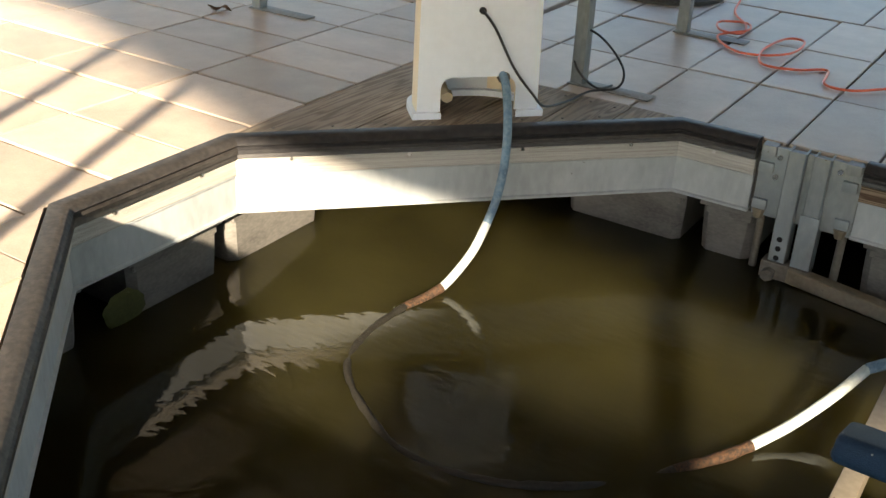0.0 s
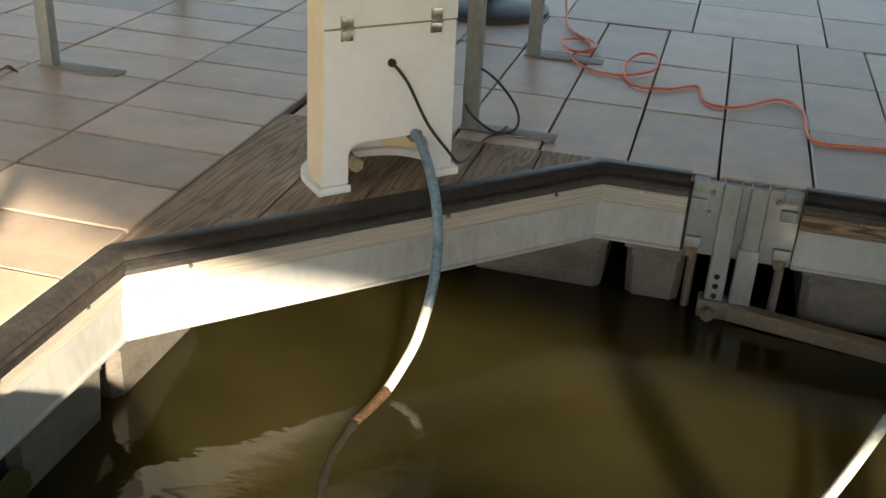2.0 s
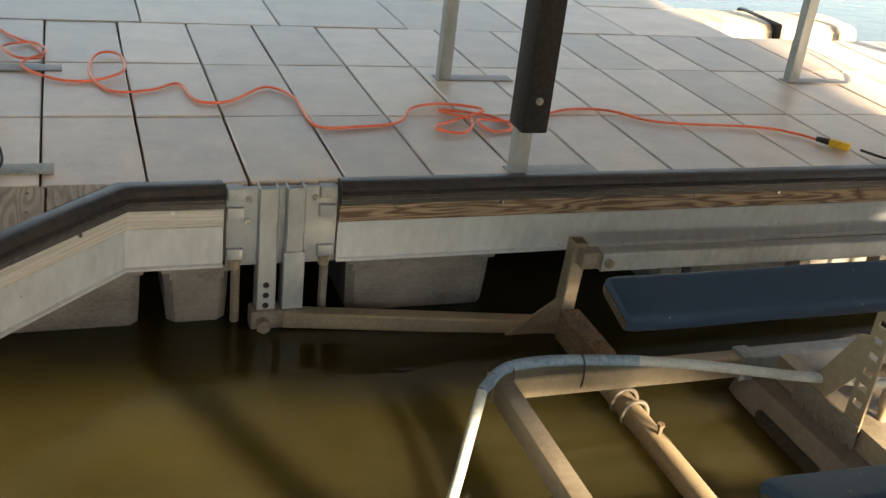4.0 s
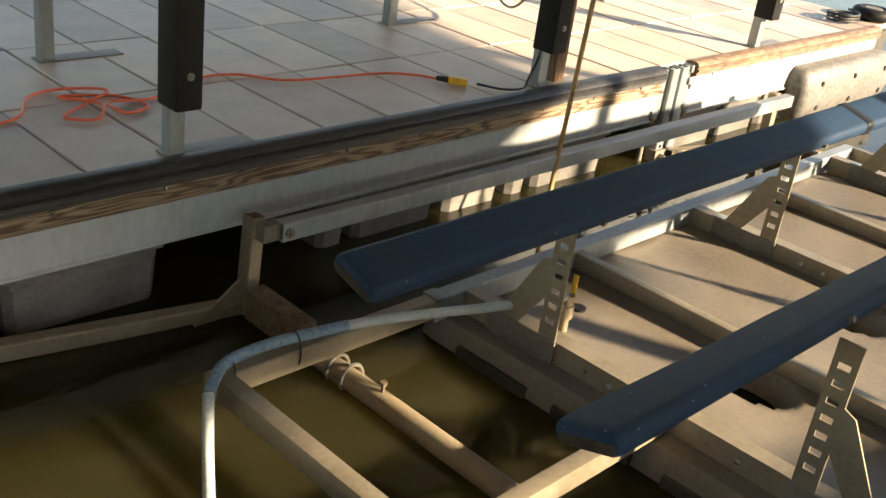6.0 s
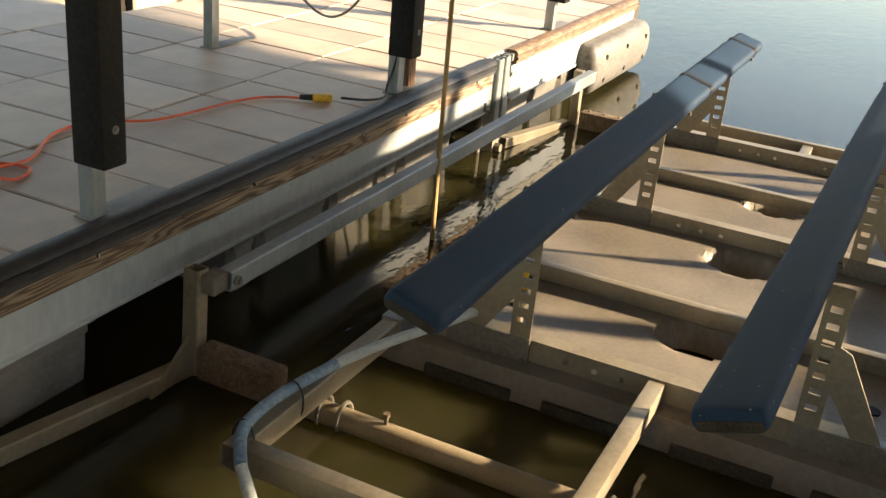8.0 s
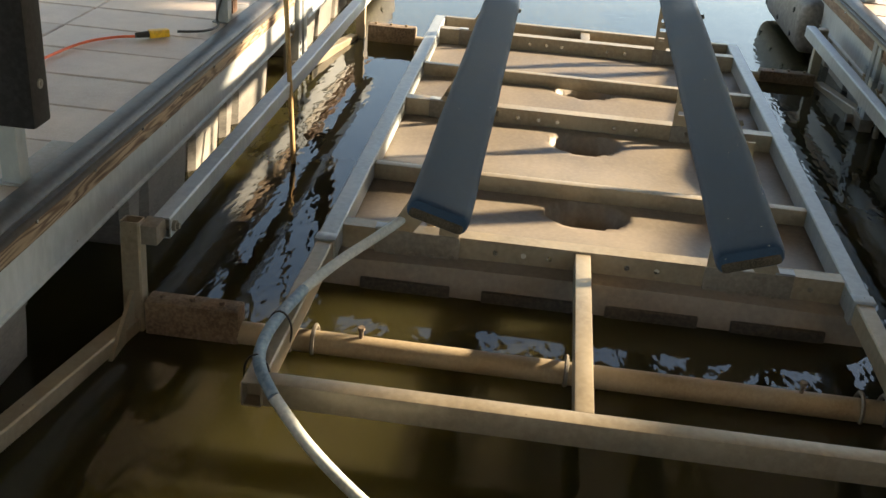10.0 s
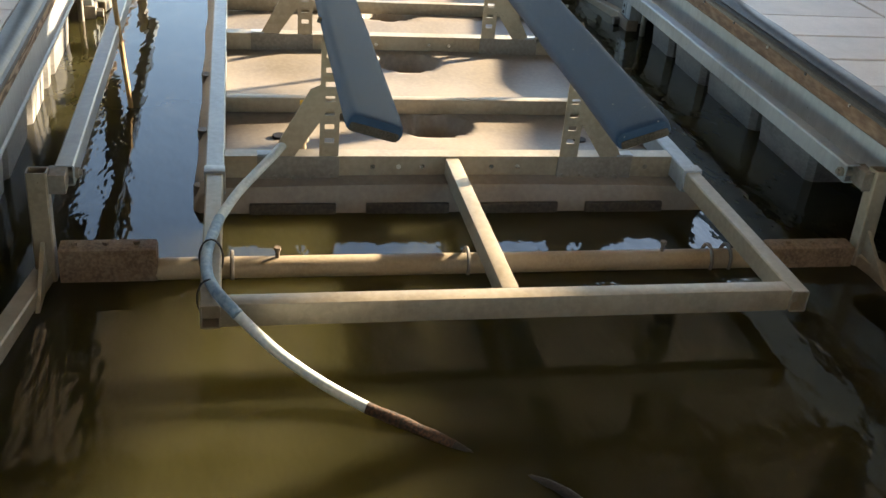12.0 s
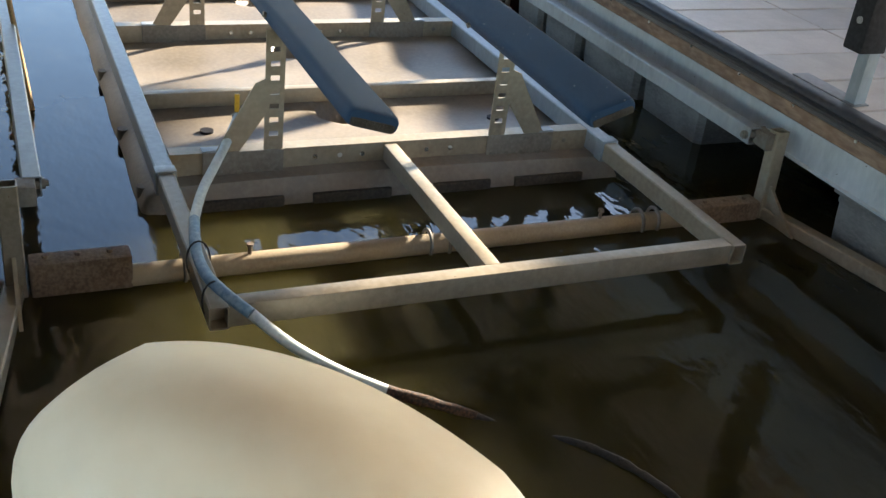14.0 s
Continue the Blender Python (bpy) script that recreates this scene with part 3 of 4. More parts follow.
def slotted_plate(bm, x, y, z0, z1, w, slots):
    """A flat upright bar with a row of oblong slots cut through it."""
    n = len(slots)
    zs = [z0]
    for s in slots:
        zs += [s - 0.0125, s + 0.0125]
    zs.append(z1)
    ys = [y - w / 2, y - 0.022, y + 0.022, y + w / 2]
    th = 0.008
    for i in range(len(zs) - 1):
        for j in range(3):
            if i % 2 == 1 and j == 1:
                continue
            box(bm, (x - th / 2, ys[j], zs[i]), (x + th / 2, ys[j + 1], zs[i + 1]))
    bmesh.ops.remove_doubles(bm, verts=bm.verts[:], dist=0.0001)
    return bm


# bunk brackets: slotted upright and an outward gusset on each main channel
for x in MAIN:
    for y, s in ((3.37, 1), (2.20, -1)):
        xb = x - 0.038
        br = lift_part("bunk_bracket", slotted_plate(B(), xb, y, -0.54, 0.17, 0.09, [-0.33 + 0.068 * i for i in range(7)]), GALV_WARM, smooth=0)
        bm = B()
        pts = [(y + s * 0.045, -0.06), (y + s * 0.045, -0.24), (y + s * 0.16, -0.41), (y + s * 0.27, -0.41), (y + s * 0.09, -0.08)]
        lo = [bm.verts.new((xb - 0.004, py, pz)) for py, pz in pts]
        hi = [bm.verts.new((xb + 0.004, py, pz)) for py, pz in pts]
        bm.faces.new(lo)
        bm.faces.new(hi[::-1])
        for i in range(5):
            bm.faces.new((lo[i], lo[(i + 1) % 5], hi[(i + 1) % 5], hi[i]))
        lift_part("gusset", bm, GALV_WARM, br, smooth=0)
        y0, y1 = sorted((y - s * 0.05, y + s * 0.33))
        lift_part("foot_plate", box(B(), (xb - 0.01, y0, -0.545), (xb + 0.0, y1, -0.41), 0.003), GALV_DARK, br, smooth=20)
        lift_part("top_clip", box(B(), (xb - 0.005, y + s * 0.25, -0.412), (xb + 0.05, y + s * 0.33, -0.402), 0.002), GALV, br)
        for i in range(4):
            yy = y - s * 0.02 + s * 0.09 * i
            lift_part("bolt", cyl(B(), (xb - 0.01, yy, -0.515), (xb - 0.018, yy, -0.515), 0.014, 6), GALV_DARK, br)


# bunks: carpeted boards, tilted inwards
def bunk(x, y, z, tilt, turn, label, straps):
    t = thing("lift_bunk", pose(x, y, z, tilt, 0, turn), label, "bunk", "carpeted bunks of the lift")
    bm = B()
    w, lo, hi, r = 0.103, -0.04, 0.036, 0.03
    ring = []
    for cy, cz, a0 in ((w - r, hi - r, 0), (-w + r, hi - r, 90), (-w + r, lo + r, 180), (w - r, lo + r, 270)):
        ring += [(cy + r * math.cos(radians(a0 + 22.5 * i)), cz + r * math.sin(radians(a0 + 22.5 * i))) for i in range(5)]
    stations = [(0.0, 0.80), (0.006, 0.9), (0.02, 0.97), (0.05, 1.0)] + [(0.25 + 0.26 * i, 1.0) for i in range(19)] + [(5.10, 1.0), (5.16, 0.97), (5.19, 0.86)]
    rings = []
    for sx, k in stations:
        row = []
        for cy, cz in ring:
            sag = 0.0035 * noise.noise(Vector((sx * 2.3 + x * 7, cy * 9, cz * 9 + y)))
            row.append(bm.verts.new((sx, cy * (1 - (1 - k) * 0.35) + sag, cz * k + sag)))
        rings.append(row)
    for r0, r1 in zip(rings, rings[1:]):
        for i in range(20):
            bm.faces.new((r0[i], r0[(i + 1) % 20], r1[(i + 1) % 20], r1[i]))
    bm.faces.new(rings[0])
    bm.faces.new(rings[-1])
    part("carpeted_board", bm, CARPET, t, smooth=50)
    part("end_flap", box(B(), (-0.006, -0.092, -0.034), (0.03, 0.092, 0.004), 0.016), CARPET_WORN, t, "worn brown-black carpet fold at the board end")
    for sx in straps:
        part("strap", box(B(), (sx, -0.107, -0.044), (sx + 0.10, 0.107, 0.04), 0.03, seg=3), PAD, t, "dark strap round the board")
    for mx in MAIN:
        part("bolt", cyl(B(), (mx - 0.015 - x - 0.038, -0.118, -0.006), (mx - 0.015 - x - 0.038, 0.118, -0.006), 0.013, 8), GALV_DARK, t)
    return t


bunk(0.36, 3.378, 0.203, 16, 0, "long dark blue carpeted bunk board, sunlit at its far end", (3.50, 4.85))
bunk(0.31, 2.418, 0.205, -20, -1.3, "long dark blue carpeted bunk board in shade", ())

# pipe with end plates, rings and bolts
PX, PZ = 0.885, -0.628
pipe = thing("cross_pipe", (PX - 0.016, 2.809, WATER - 0.008), "scum-stained steel cross pipe just above the water", "pipe", "cross pipes of the lift")
POFF = Matrix.Translation((-PX, -2.75, -WATER))


def pipe_part(name, bm, material, label="", parent=None, smooth=35):
    bmesh.ops.transform(bm, matrix=POFF, verts=bm.verts[:])
    return part(name, bm, material, parent or pipe, label, smooth)


pipe_part("tube", cyl(B(), (PX, 1.2, PZ), (PX, 4.3, PZ), 0.049, 24), PIPE_MAT)
for y0, y1, top in ((4.11, 4.49, 0.12), (1.0, 1.42, 0.075)):
    pl = pipe_part("end_plate", box(B(), (PX - 0.05, y0, PZ - 0.06), (PX + 0.05, y1, PZ + top), 0.012), RUST, "rusty boxed end plate")
    for i in range(3):
        yy = y0 + 0.08 + 0.12 * i
        pipe_part("bolt", cyl(B(), (PX, yy, PZ + top - 0.005), (PX, yy, PZ + top + 0.014), 0.012, 6), RUST, parent=pl)
for y in (3.63, 1.928):
    pipe_part("grease_bolt", cyl(cyl(B(), (PX, y, PZ + 0.04), (PX, y, PZ + 0.092), 0.009, 8), (PX, y, PZ + 0.084), (PX, y, PZ + 0.097), 0.015, 8), RUST)
for y in (3.86, 2.777, 1.66):
    bm = B()
    for dy in (-0.045, 0.045):
        pts = [Vector((PX + 0.058 * math.cos(a), y + dy, PZ + 0.008 + 0.064 * math.sin(a))) for a in [i * 2 * math.pi / 20 for i in range(21)]]
        tube(bm, pts, 0.009, 6)
    pipe_part("ring_clamp", bm, GALV_DARK)
pipe2 = copy_thing(pipe, pose(5.46, 2.77, WATER - 0.02))
tagged(pipe2, "dark far cross pipe lying at the water surface")


# linkage arms on both sides
def arm_set(y, s, label):
    t = thing("lift_linkage", (0.875, y + 0.055, WATER - 0.015), label, "lift linkage", "side linkage arms of the lift")
    O = Matrix.Translation((-0.88, -y, -WATER))
    ya = y - s * 0.09

    def ap(name, bm, material, lab="", parent=None):
        bmesh.ops.transform(bm, matrix=O, verts=bm.verts[:])
        return part(name, bm, material, parent or t, lab)
    ap("upright", beam(B(), (0.865, y, -0.68), (0.89, y, -0.18), 0.078, 0.07, up=(1, 0, 0), wall=0.006), GALV_WARM)
    bm = B()
    pts = [(0.84, -0.66), (0.58, -0.66), (0.85, -0.46)]
    lo = [bm.verts.new((px, y - 0.008, pz)) for px, pz in pts]
    hi = [bm.verts.new((px, y + 0.008, pz)) for px, pz in pts]
    bm.faces.new(lo)
    bm.faces.new(hi[::-1])
    for i in range(3):
        bm.faces.new((lo[i], lo[(i + 1) % 3], hi[(i + 1) % 3], hi[i]))
    ap("gusset", bm, GALV_WARM)
    ap("lower_arm", beam(B(), (-0.38, y + s * 0.22, -0.60), (0.86, y + s * 0.01, -0.625), 0.075, 0.075, wall=0.006), GALV_WARM)
    up = ap("upper_arm", beam(B(), (0.955, ya, -0.235), (5.58, ya, -0.262), 0.072, 0.088, wall=0.006), GALV)
    ap("arm_lug", box(B(), (0.87, ya - 0.012, -0.275), (0.97, ya + s * 0.06, -0.195), 0.006), GALV_DARK)
    ap("pivot_bolt", cyl(cyl(B(), (0.985, ya - 0.05, -0.235), (0.985, ya + 0.05, -0.235), 0.022, 12), (0.985, ya - 0.062, -0.235), (0.985, ya + 0.062, -0.235), 0.013, 8), GALV_DARK, "", up)
    ap("far_upright", beam(B(), (5.50, y - s * 0.02, -0.76), (5.48, y - s * 0.02, -0.21), 0.07, 0.07, up=(1, 0, 0)), GALV_WARM)
    ap("far_lower_arm", beam(B(), (4.52, y + s * 0.18, -0.60), (5.46, y + s * 0.03, -0.65), 0.075, 0.075, wall=0.006), GALV_WARM)
    return t


arm_set(4.545, 1, "galvanised linkage arm with upright beside the north dock")
arm_set(0.955, -1, "galvanised linkage arm with upright beside the south dock")


# ---- lift tank ----
def tank():
    t = thing("lift_tank", (3.29, 2.757, WATER), "grey moulded plastic lift tank with round recesses", "float tank")
    x0, x1, y0, y1 = 1.42, 5.46, 1.50, 4.00
    nx, ny = 110, 72
    bm = B()
    holes = [(2.20, 2.755), (3.20, 2.755), (4.20, 2.755)]
    grid = []
    for i in range(nx + 1):
        row = []
        for j in range(ny + 1):
            x = x0 + (x1 - x0) * i / nx
            y = y0 + (y1 - y0) * j / ny
            z = -0.545
            z += 0.012 * math.sin((x - 1.5) * 7.8) + 0.02 * (1 - ((y - 2.75) / 1.25) ** 2)
            for hx, hy in holes:
                d = math.hypot((x - hx) / 0.115, (y - hy) / 0.16)
                if d < 1.7:
                    k = max(0, min(1, (1.25 - d) / 0.4))
                    z -= 0.26 * k * k * (3 - 2 * k) + 0.012 * max(0, 1.7 - d)
            edge = min((y - y0), (y1 - y), (x1 - x), (x - x0) * 1.4)
            if edge < 0.06:
                z -= 0.10 * ((0.06 - edge) / 0.06) ** 2
            if y > 3.90:
                z -= 0.03
            row.append(bm.verts.new((x - 3.3, y - 2.7, z - WATER)))
        grid.append(row)
    for i in range(nx):
        for j in range(ny):
            bm.faces.new((grid[i][j], grid[i + 1][j], grid[i + 1][j + 1], grid[i][j + 1]))
    rim = [grid[i][0] for i in range(nx + 1)] + [grid[nx][j] for j in range(1, ny + 1)] + [grid[i][ny] for i in range(nx - 1, -1, -1)] + [grid[0][j] for j in range(ny - 1, 0, -1)]
    low = [bm.verts.new((v.co.x, v.co.y, -0.35)) for v in rim]
    for i in range(len(rim)):
        k = (i + 1) % len(rim)
        bm.faces.new((rim[i], rim[k], low[k], low[i]))
    bm.faces.new(low)
    part("shell", bm, TANK_MAT, t, smooth=60)
    # Lip tabs are darkened in colour for the shade below the cross channel.
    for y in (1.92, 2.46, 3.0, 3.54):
        part("lip_tab", box(B(), (1.405 - 3.3, y - 0.20 - 2.7, -0.69 - WATER), (1.435 - 3.3, y + 0.20 - 2.7, -0.61 - WATER), 0.01), LIP_SHADE, t, "moulded lip coloured dark for the shade at the water line")
    for x, y in ((1.58, 3.965), (2.25, 3.965), (3.1, 3.965)):
        part("drain_plug", cyl(B(), (x - 3.3, y - 2.7, -0.64 - WATER), (x - 3.3, y - 2.7, -0.585 - WATER), 0.03, 14), GALV_DARK, t)
    for x, y in ((2.05, 3.58), (2.02, 1.98)):
        part("port", cyl(B(), (x - 3.3, y - 2.7, -0.57 - WATER), (x - 3.3, y - 2.7, -0.531 - WATER), 0.035, 16), PAD, t, "small dark round port")
    return t


tank()

# ---- valve and air hose ----
VX, VY = 1.79, 3.535
valve = thing("ball_valve", (VX, VY, -0.545), "brass and plastic ball valve with a yellow lever on the tank", "valve")
part("riser", cyl(B(), (0, 0, 0), (0, 0, 0.19), 0.02, 14), PIPE_MAT, valve)
part("body", cyl(cyl(B(), (0, 0, 0.09), (0, 0, 0.15), 0.032, 12), (0, 0, 0.165), (0, 0, 0.2), 0.03, 6), GALV_WARM, valve)
part("lever", box(B(), (0.02, -0.012, 0.15), (0.032, 0.012, 0.29), 0.004), YELLOW, valve, "yellow lever")
hose = thing("air_hose", (-1.8, 4.2, 0), "blue air hose, coloured paler where sunlit, rusty and black in the water", "hose")
HO = Matrix.Translation((1.8, -4.2, 0))


def hose_part(name, pts, material, r, label, wobble=0.0, steps=8):
    bm = tube(B(), spline(pts, steps), r, 12, wobble)
    bmesh.ops.transform(bm, matrix=HO, verts=bm.verts[:])
    return part(name, bm, material, hose, label, 60)


hose_part("blue_drop", [(-1.845, 4.44, 0.22), (-1.815, 4.385, 0.215), (-1.74, 4.31, 0.17), (-1.645, 4.18, 0.04), (-1.595, 4.085, -0.11), (-1.58, 4.01, -0.25), (-1.585, 3.94, -0.36)], HOSE_BLUE, 0.021, "blue upper hose")
# Sunlit stretch, painted paler than the blue above it.
hose_part("pale_drop", [(-1.585, 3.94, -0.36), (-1.605, 3.86, -0.48), (-1.65, 3.77, -0.59), (-1.675, 3.71, -0.635)], HOSE_PALE, 0.021, "hose coloured pale where sun strikes it")
hose_part("rust_end", [(-1.675, 3.71, -0.635), (-1.705, 3.61, -0.655), (-1.735, 3.50, -0.664)], HOSE_RUST, 0.023, "rust-crusted hose", 0.2)
hose_part("floating_loop", [(-1.735, 3.50, -0.663), (-1.735, 3.22, -0.670), (-1.64, 2.96, -0.674), (-1.36, 2.745, -0.666), (-1.10, 2.65, -0.674), (-0.79, 2.70, -0.665), (-0.55, 2.84, -0.662), (-0.40, 3.01, -0.690), (-0.29, 3.15, -0.668)], HOSE_BLACK, 0.020, "black algae-covered hose floating in a loop", 0.35, 24)
hose_part("rust_start", [(-0.29, 3.15, -0.668), (-0.19, 3.28, -0.656), (-0.10, 3.42, -0.638)], HOSE_RUST, 0.023, "rust-stained hose", 0.2)
# Colour lightened here too, for sun on the rising hose.
hose_part("pale_rise", [(-0.10, 3.42, -0.638), (-0.01, 3.565, -0.595), (0.085, 3.72, -0.52), (0.17, 3.85, -0.42)], HOSE_PALE, 0.021, "hose coloured pale for the sun on it")
hose_part("blue_run", [(0.17, 3.85, -0.42), (0.275, 3.925, -0.385), (0.415, 3.96, -0.388), (0.61, 3.96, -0.395), (0.86, 3.92, -0.398)], HOSE_BLUE, 0.022, "blue hose tied to the side tube")
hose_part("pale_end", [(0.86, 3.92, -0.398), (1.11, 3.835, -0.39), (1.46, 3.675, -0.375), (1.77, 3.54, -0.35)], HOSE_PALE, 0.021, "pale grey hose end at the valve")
for x in (0.32, 0.62):
    bm = B()
    tube(bm, [Vector((x, 3.95 + 0.045 * math.cos(a), -0.445 + 0.082 * math.sin(a))) for a in [i * math.pi / 10 for i in range(21)]], 0.004, 6)
    bmesh.ops.transform(bm, matrix=HO, verts=bm.verts[:])
    part("cable_tie", bm, CORD_BLACK, hose)


# ---- blower housing ----
def housing():
    s0, n0 = 1.69, 4.385
    cx, cy = (s0 - n0) / math.sqrt(2) + 0.033, (s0 + n0) / math.sqrt(2) - 0.018
    t = thing("blower_housing", pose(cx, cy, 0.0, 0, 0, 45), "white fibreglass lift blower housing with a yellowed domed lid", "equipment box")
    W, DEP, SEAM = 0.295, 0.34, 0.675

    def outline(k=1.0, n=22, w=W, d=DEP):
        pts = [(-w * k, 0.0), (w * k, 0.0)]
        side = []
        for i in range(n + 1):
            a = math.pi * i / n
            side.append((w * k * math.cos(a), 0.10 + (d - 0.10) * k * math.sin(a) ** 0.8))
        return pts[:1] + [(w * k, 0.0)] + side

    ring0 = outline()
    m = len(ring0)
    # body with an arched opening in its front, as a shell with a thick front panel
    bm = B()
    prev = None
    for z, k in ((0.03, 1.02), (0.10, 1.015), (SEAM - 0.004, 0.985)):
        cur = [bm.verts.new((x * k, y, z)) for x, y in ring0]
        if prev:
            for i in range(1, m):
                j = (i + 1) % m
                bm.faces.new((prev[i], prev[j], cur[j], cur[i]))
        prev = cur
    bm.faces.new(prev)
    # front panel outline with the cut-out
    wl, ht = 0.185, 0.20
    arch = []
    for i in range(9):
        a = math.pi / 2 * i / 8
        arch.append((-wl + 0.06 - 0.06 * math.cos(a), ht - 0.06 + 0.06 * math.sin(a)))
    arch += [(-x, z) for x, z in arch[::-1]]
    outer = [(-W * 1.02, 0.03), (-wl, 0.03)] + arch + [(wl, 0.03), (W * 1.02, 0.03), (W * 0.985, SEAM - 0.004), (-W * 0.985, SEAM - 0.004)]
    fr = [bm.verts.new((x, 0.0, z)) for x, z in outer]
    bk = [bm.verts.new((x, 0.02, z)) for x, z in outer]
    bm.faces.new(fr)
    bm.faces.new(bk[::-1])
    for i in range(len(outer)):
        j = (i + 1) % len(outer)
        bm.faces.new((fr[i], fr[j], bk[j], bk[i]))
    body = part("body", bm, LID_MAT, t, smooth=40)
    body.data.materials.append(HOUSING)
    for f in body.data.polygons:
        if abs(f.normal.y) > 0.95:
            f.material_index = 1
    # base flange under each foot
    bm = B()
    inner = [(x, y) for x, y in ring0]
    k = 1.10
    for z0, z1 in ((0.0, 0.032),):
        lo = [bm.verts.new((x * k, y * 1.05 - 0.025 if y <= 0 else y * 1.08, z0)) for x, y in inner]
        hi = [bm.verts.new((x * k, y * 1.05 - 0.025 if y <= 0 else y * 1.08, z1)) for x, y in inner]
        li = [bm.verts.new((max(-0.185, min(0.185, x)) if y <= 0 else x * 0.9, y - 0.025 if y <= 0 else y * 0.9, z0)) for x, y in inner]
        hi2 = [bm.verts.new((max(-0.185, min(0.185, x)) if y <= 0 else x * 0.9, y - 0.025 if y <= 0 else y * 0.9, z1)) for x, y in inner]
        for i in range(1, m):
            j = (i + 1) % m
            for a, b in ((lo, hi), (hi, hi2), (hi2, li), (li, lo)):
                bm.faces.new((a[i], a[j], b[j], b[i]))
        for i in (1, 0):
            bm.faces.new((lo[i], hi[i], hi2[i], li[i]))
    part("base_flange", bm, HOUSING, t, smooth=40)
    # lid: arched front, domed top that falls towards the back
    bm = B()
    nu, nv = 24, 14
    top = lambda u, v: 0.115 + 0.085 * (1 - u * u) + 0.04 * math.sin(math.pi * min(1, v * 1.15)) * (1 - 0.6 * u * u)
    rows = []
    for jv in range(nv + 1):
        v = jv / nv
        y = DEP * v
        half = W * 1.0 if v < 0.28 else W * math.sqrt(max(0.0, 1 - ((v - 0.28) / 0.72) ** 2.4))
        row = []
        for iu in range(nu + 1):
            u = -1 + 2 * iu / nu
            fall = 1 - max(0, (v - 0.55) / 0.45) ** 2.2 * 0.65
            edge = 1 - max(0, abs(u) - 0.86) / 0.14 * 0.16
            row.append(bm.verts.new((u * half, y, SEAM + top(u, v) * fall * edge)))
        rows.append(row)
    for j in range(nv):
        for i in range(nu):
            bm.faces.new((rows[j][i], rows[j][i + 1], rows[j + 1][i + 1], rows[j + 1][i]))
    edge = rows[0][:] + [rows[j][nu] for j in range(1, nv + 1)] + rows[nv][-2::-1] + [rows[j][0] for j in range(nv - 1, 0, -1)]
    low = [bm.verts.new((v.co.x, v.co.y, SEAM)) for v in edge]
    for i in range(len(edge)):
        j = (i + 1) % len(edge)
        bm.faces.new((edge[i], edge[j], low[j], low[i]))
    bm.faces.new(low)
    bmesh.ops.remove_doubles(bm, verts=bm.verts[:], dist=0.0005)
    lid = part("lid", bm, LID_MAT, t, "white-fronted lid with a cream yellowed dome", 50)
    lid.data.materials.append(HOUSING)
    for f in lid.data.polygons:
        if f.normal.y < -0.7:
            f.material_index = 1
    part("lid_seam", box(B(), (-W * 0.98, -0.0015, SEAM - 0.006), (W * 0.98, 0.004, SEAM + 0.002)), GALV_WARM, t, "thin stained seam")
    for hx in (-0.196, 0.196):
        hg = part("latch_plate", box(B(), (hx - 0.026, -0.008, SEAM - 0.05), (hx + 0.026, 0.0, SEAM - 0.008), 0.003), CHROME, t, "bright metal latch")
        part("latch_upper", box(B(), (hx - 0.026, -0.008, SEAM + 0.006), (hx + 0.026, 0.0, SEAM + 0.05), 0.003), CHROME, hg)
        part("latch_knuckle", cyl(B(), (hx - 0.022, -0.012, SEAM), (hx + 0.022, -0.012, SEAM), 0.009, 10), CHROME, hg)
        for z in (SEAM - 0.035, SEAM + 0.03):
            part("latch_screw", cyl(B(), (hx, -0.008, z), (hx, -0.016, z), 0.009, 10), CHROME, hg)
    part("cable_grommet", cyl(B(), (0.0, -0.012, 0.52), (0.0, 0.0, 0.52), 0.017, 16), CORD_BLACK, t, "black cable grommet")
    sp = part("drain_stub", cyl(cyl(B(), (-0.16, 0.10, 0.14), (-0.16, 0.0, 0.12), 0.02, 14), (-0.16, 0.005, 0.121), (-0.16, -0.035, 0.113), 0.03, 6), PIPE_MAT, t, "cream plastic drain stub")
    part("hose_barb", cyl(cyl(B(), (0.115, 0.14, 0.235), (0.125, -0.01, 0.19), 0.026, 14), (0.122, 0.03, 0.20), (0.125, 0.0, 0.19), 0.032, 8), GALV_DARK, t, "brass hose fitting")
    return t, cx, cy


hs, hcx, hcy = housing()
R2 = math.sqrt(0.5)


def hloc(x, y, z):
    return (hcx + R2 * (x - y), hcy + R2 * (x + y), z)


cord = thing("power_cable", (hcx, hcy, 0), "thin black power cable from the housing round a steel post", "cable")
bm = tube(B(), spline([hloc(0, -0.012, 0.52), hloc(0.06, -0.03, 0.44), hloc(0.16, -0.035, 0.25), hloc(0.26, -0.04, 0.12), hloc(0.33, -0.02, 0.05), (-1.62, 4.72, 0.012), (-1.60, 4.95, 0.012), (-1.50, 5.08, 0.02), (-1.52, 5.18, 0.09), (-1.62, 5.16, 0.22), (-1.70, 5.06, 0.30), (-1.76, 5.08, 0.20), (-1.72, 5.02, 0.10), (-1.58, 4.98, 0.03), (-1.55, 5.12, 0.012)], 8), 0.0065, 8)
bmesh.ops.transform(bm, matrix=Matrix.Translation((-hcx, -hcy, 0)), verts=bm.verts[:])
part("sheath", bm, CORD_BLACK, cord)


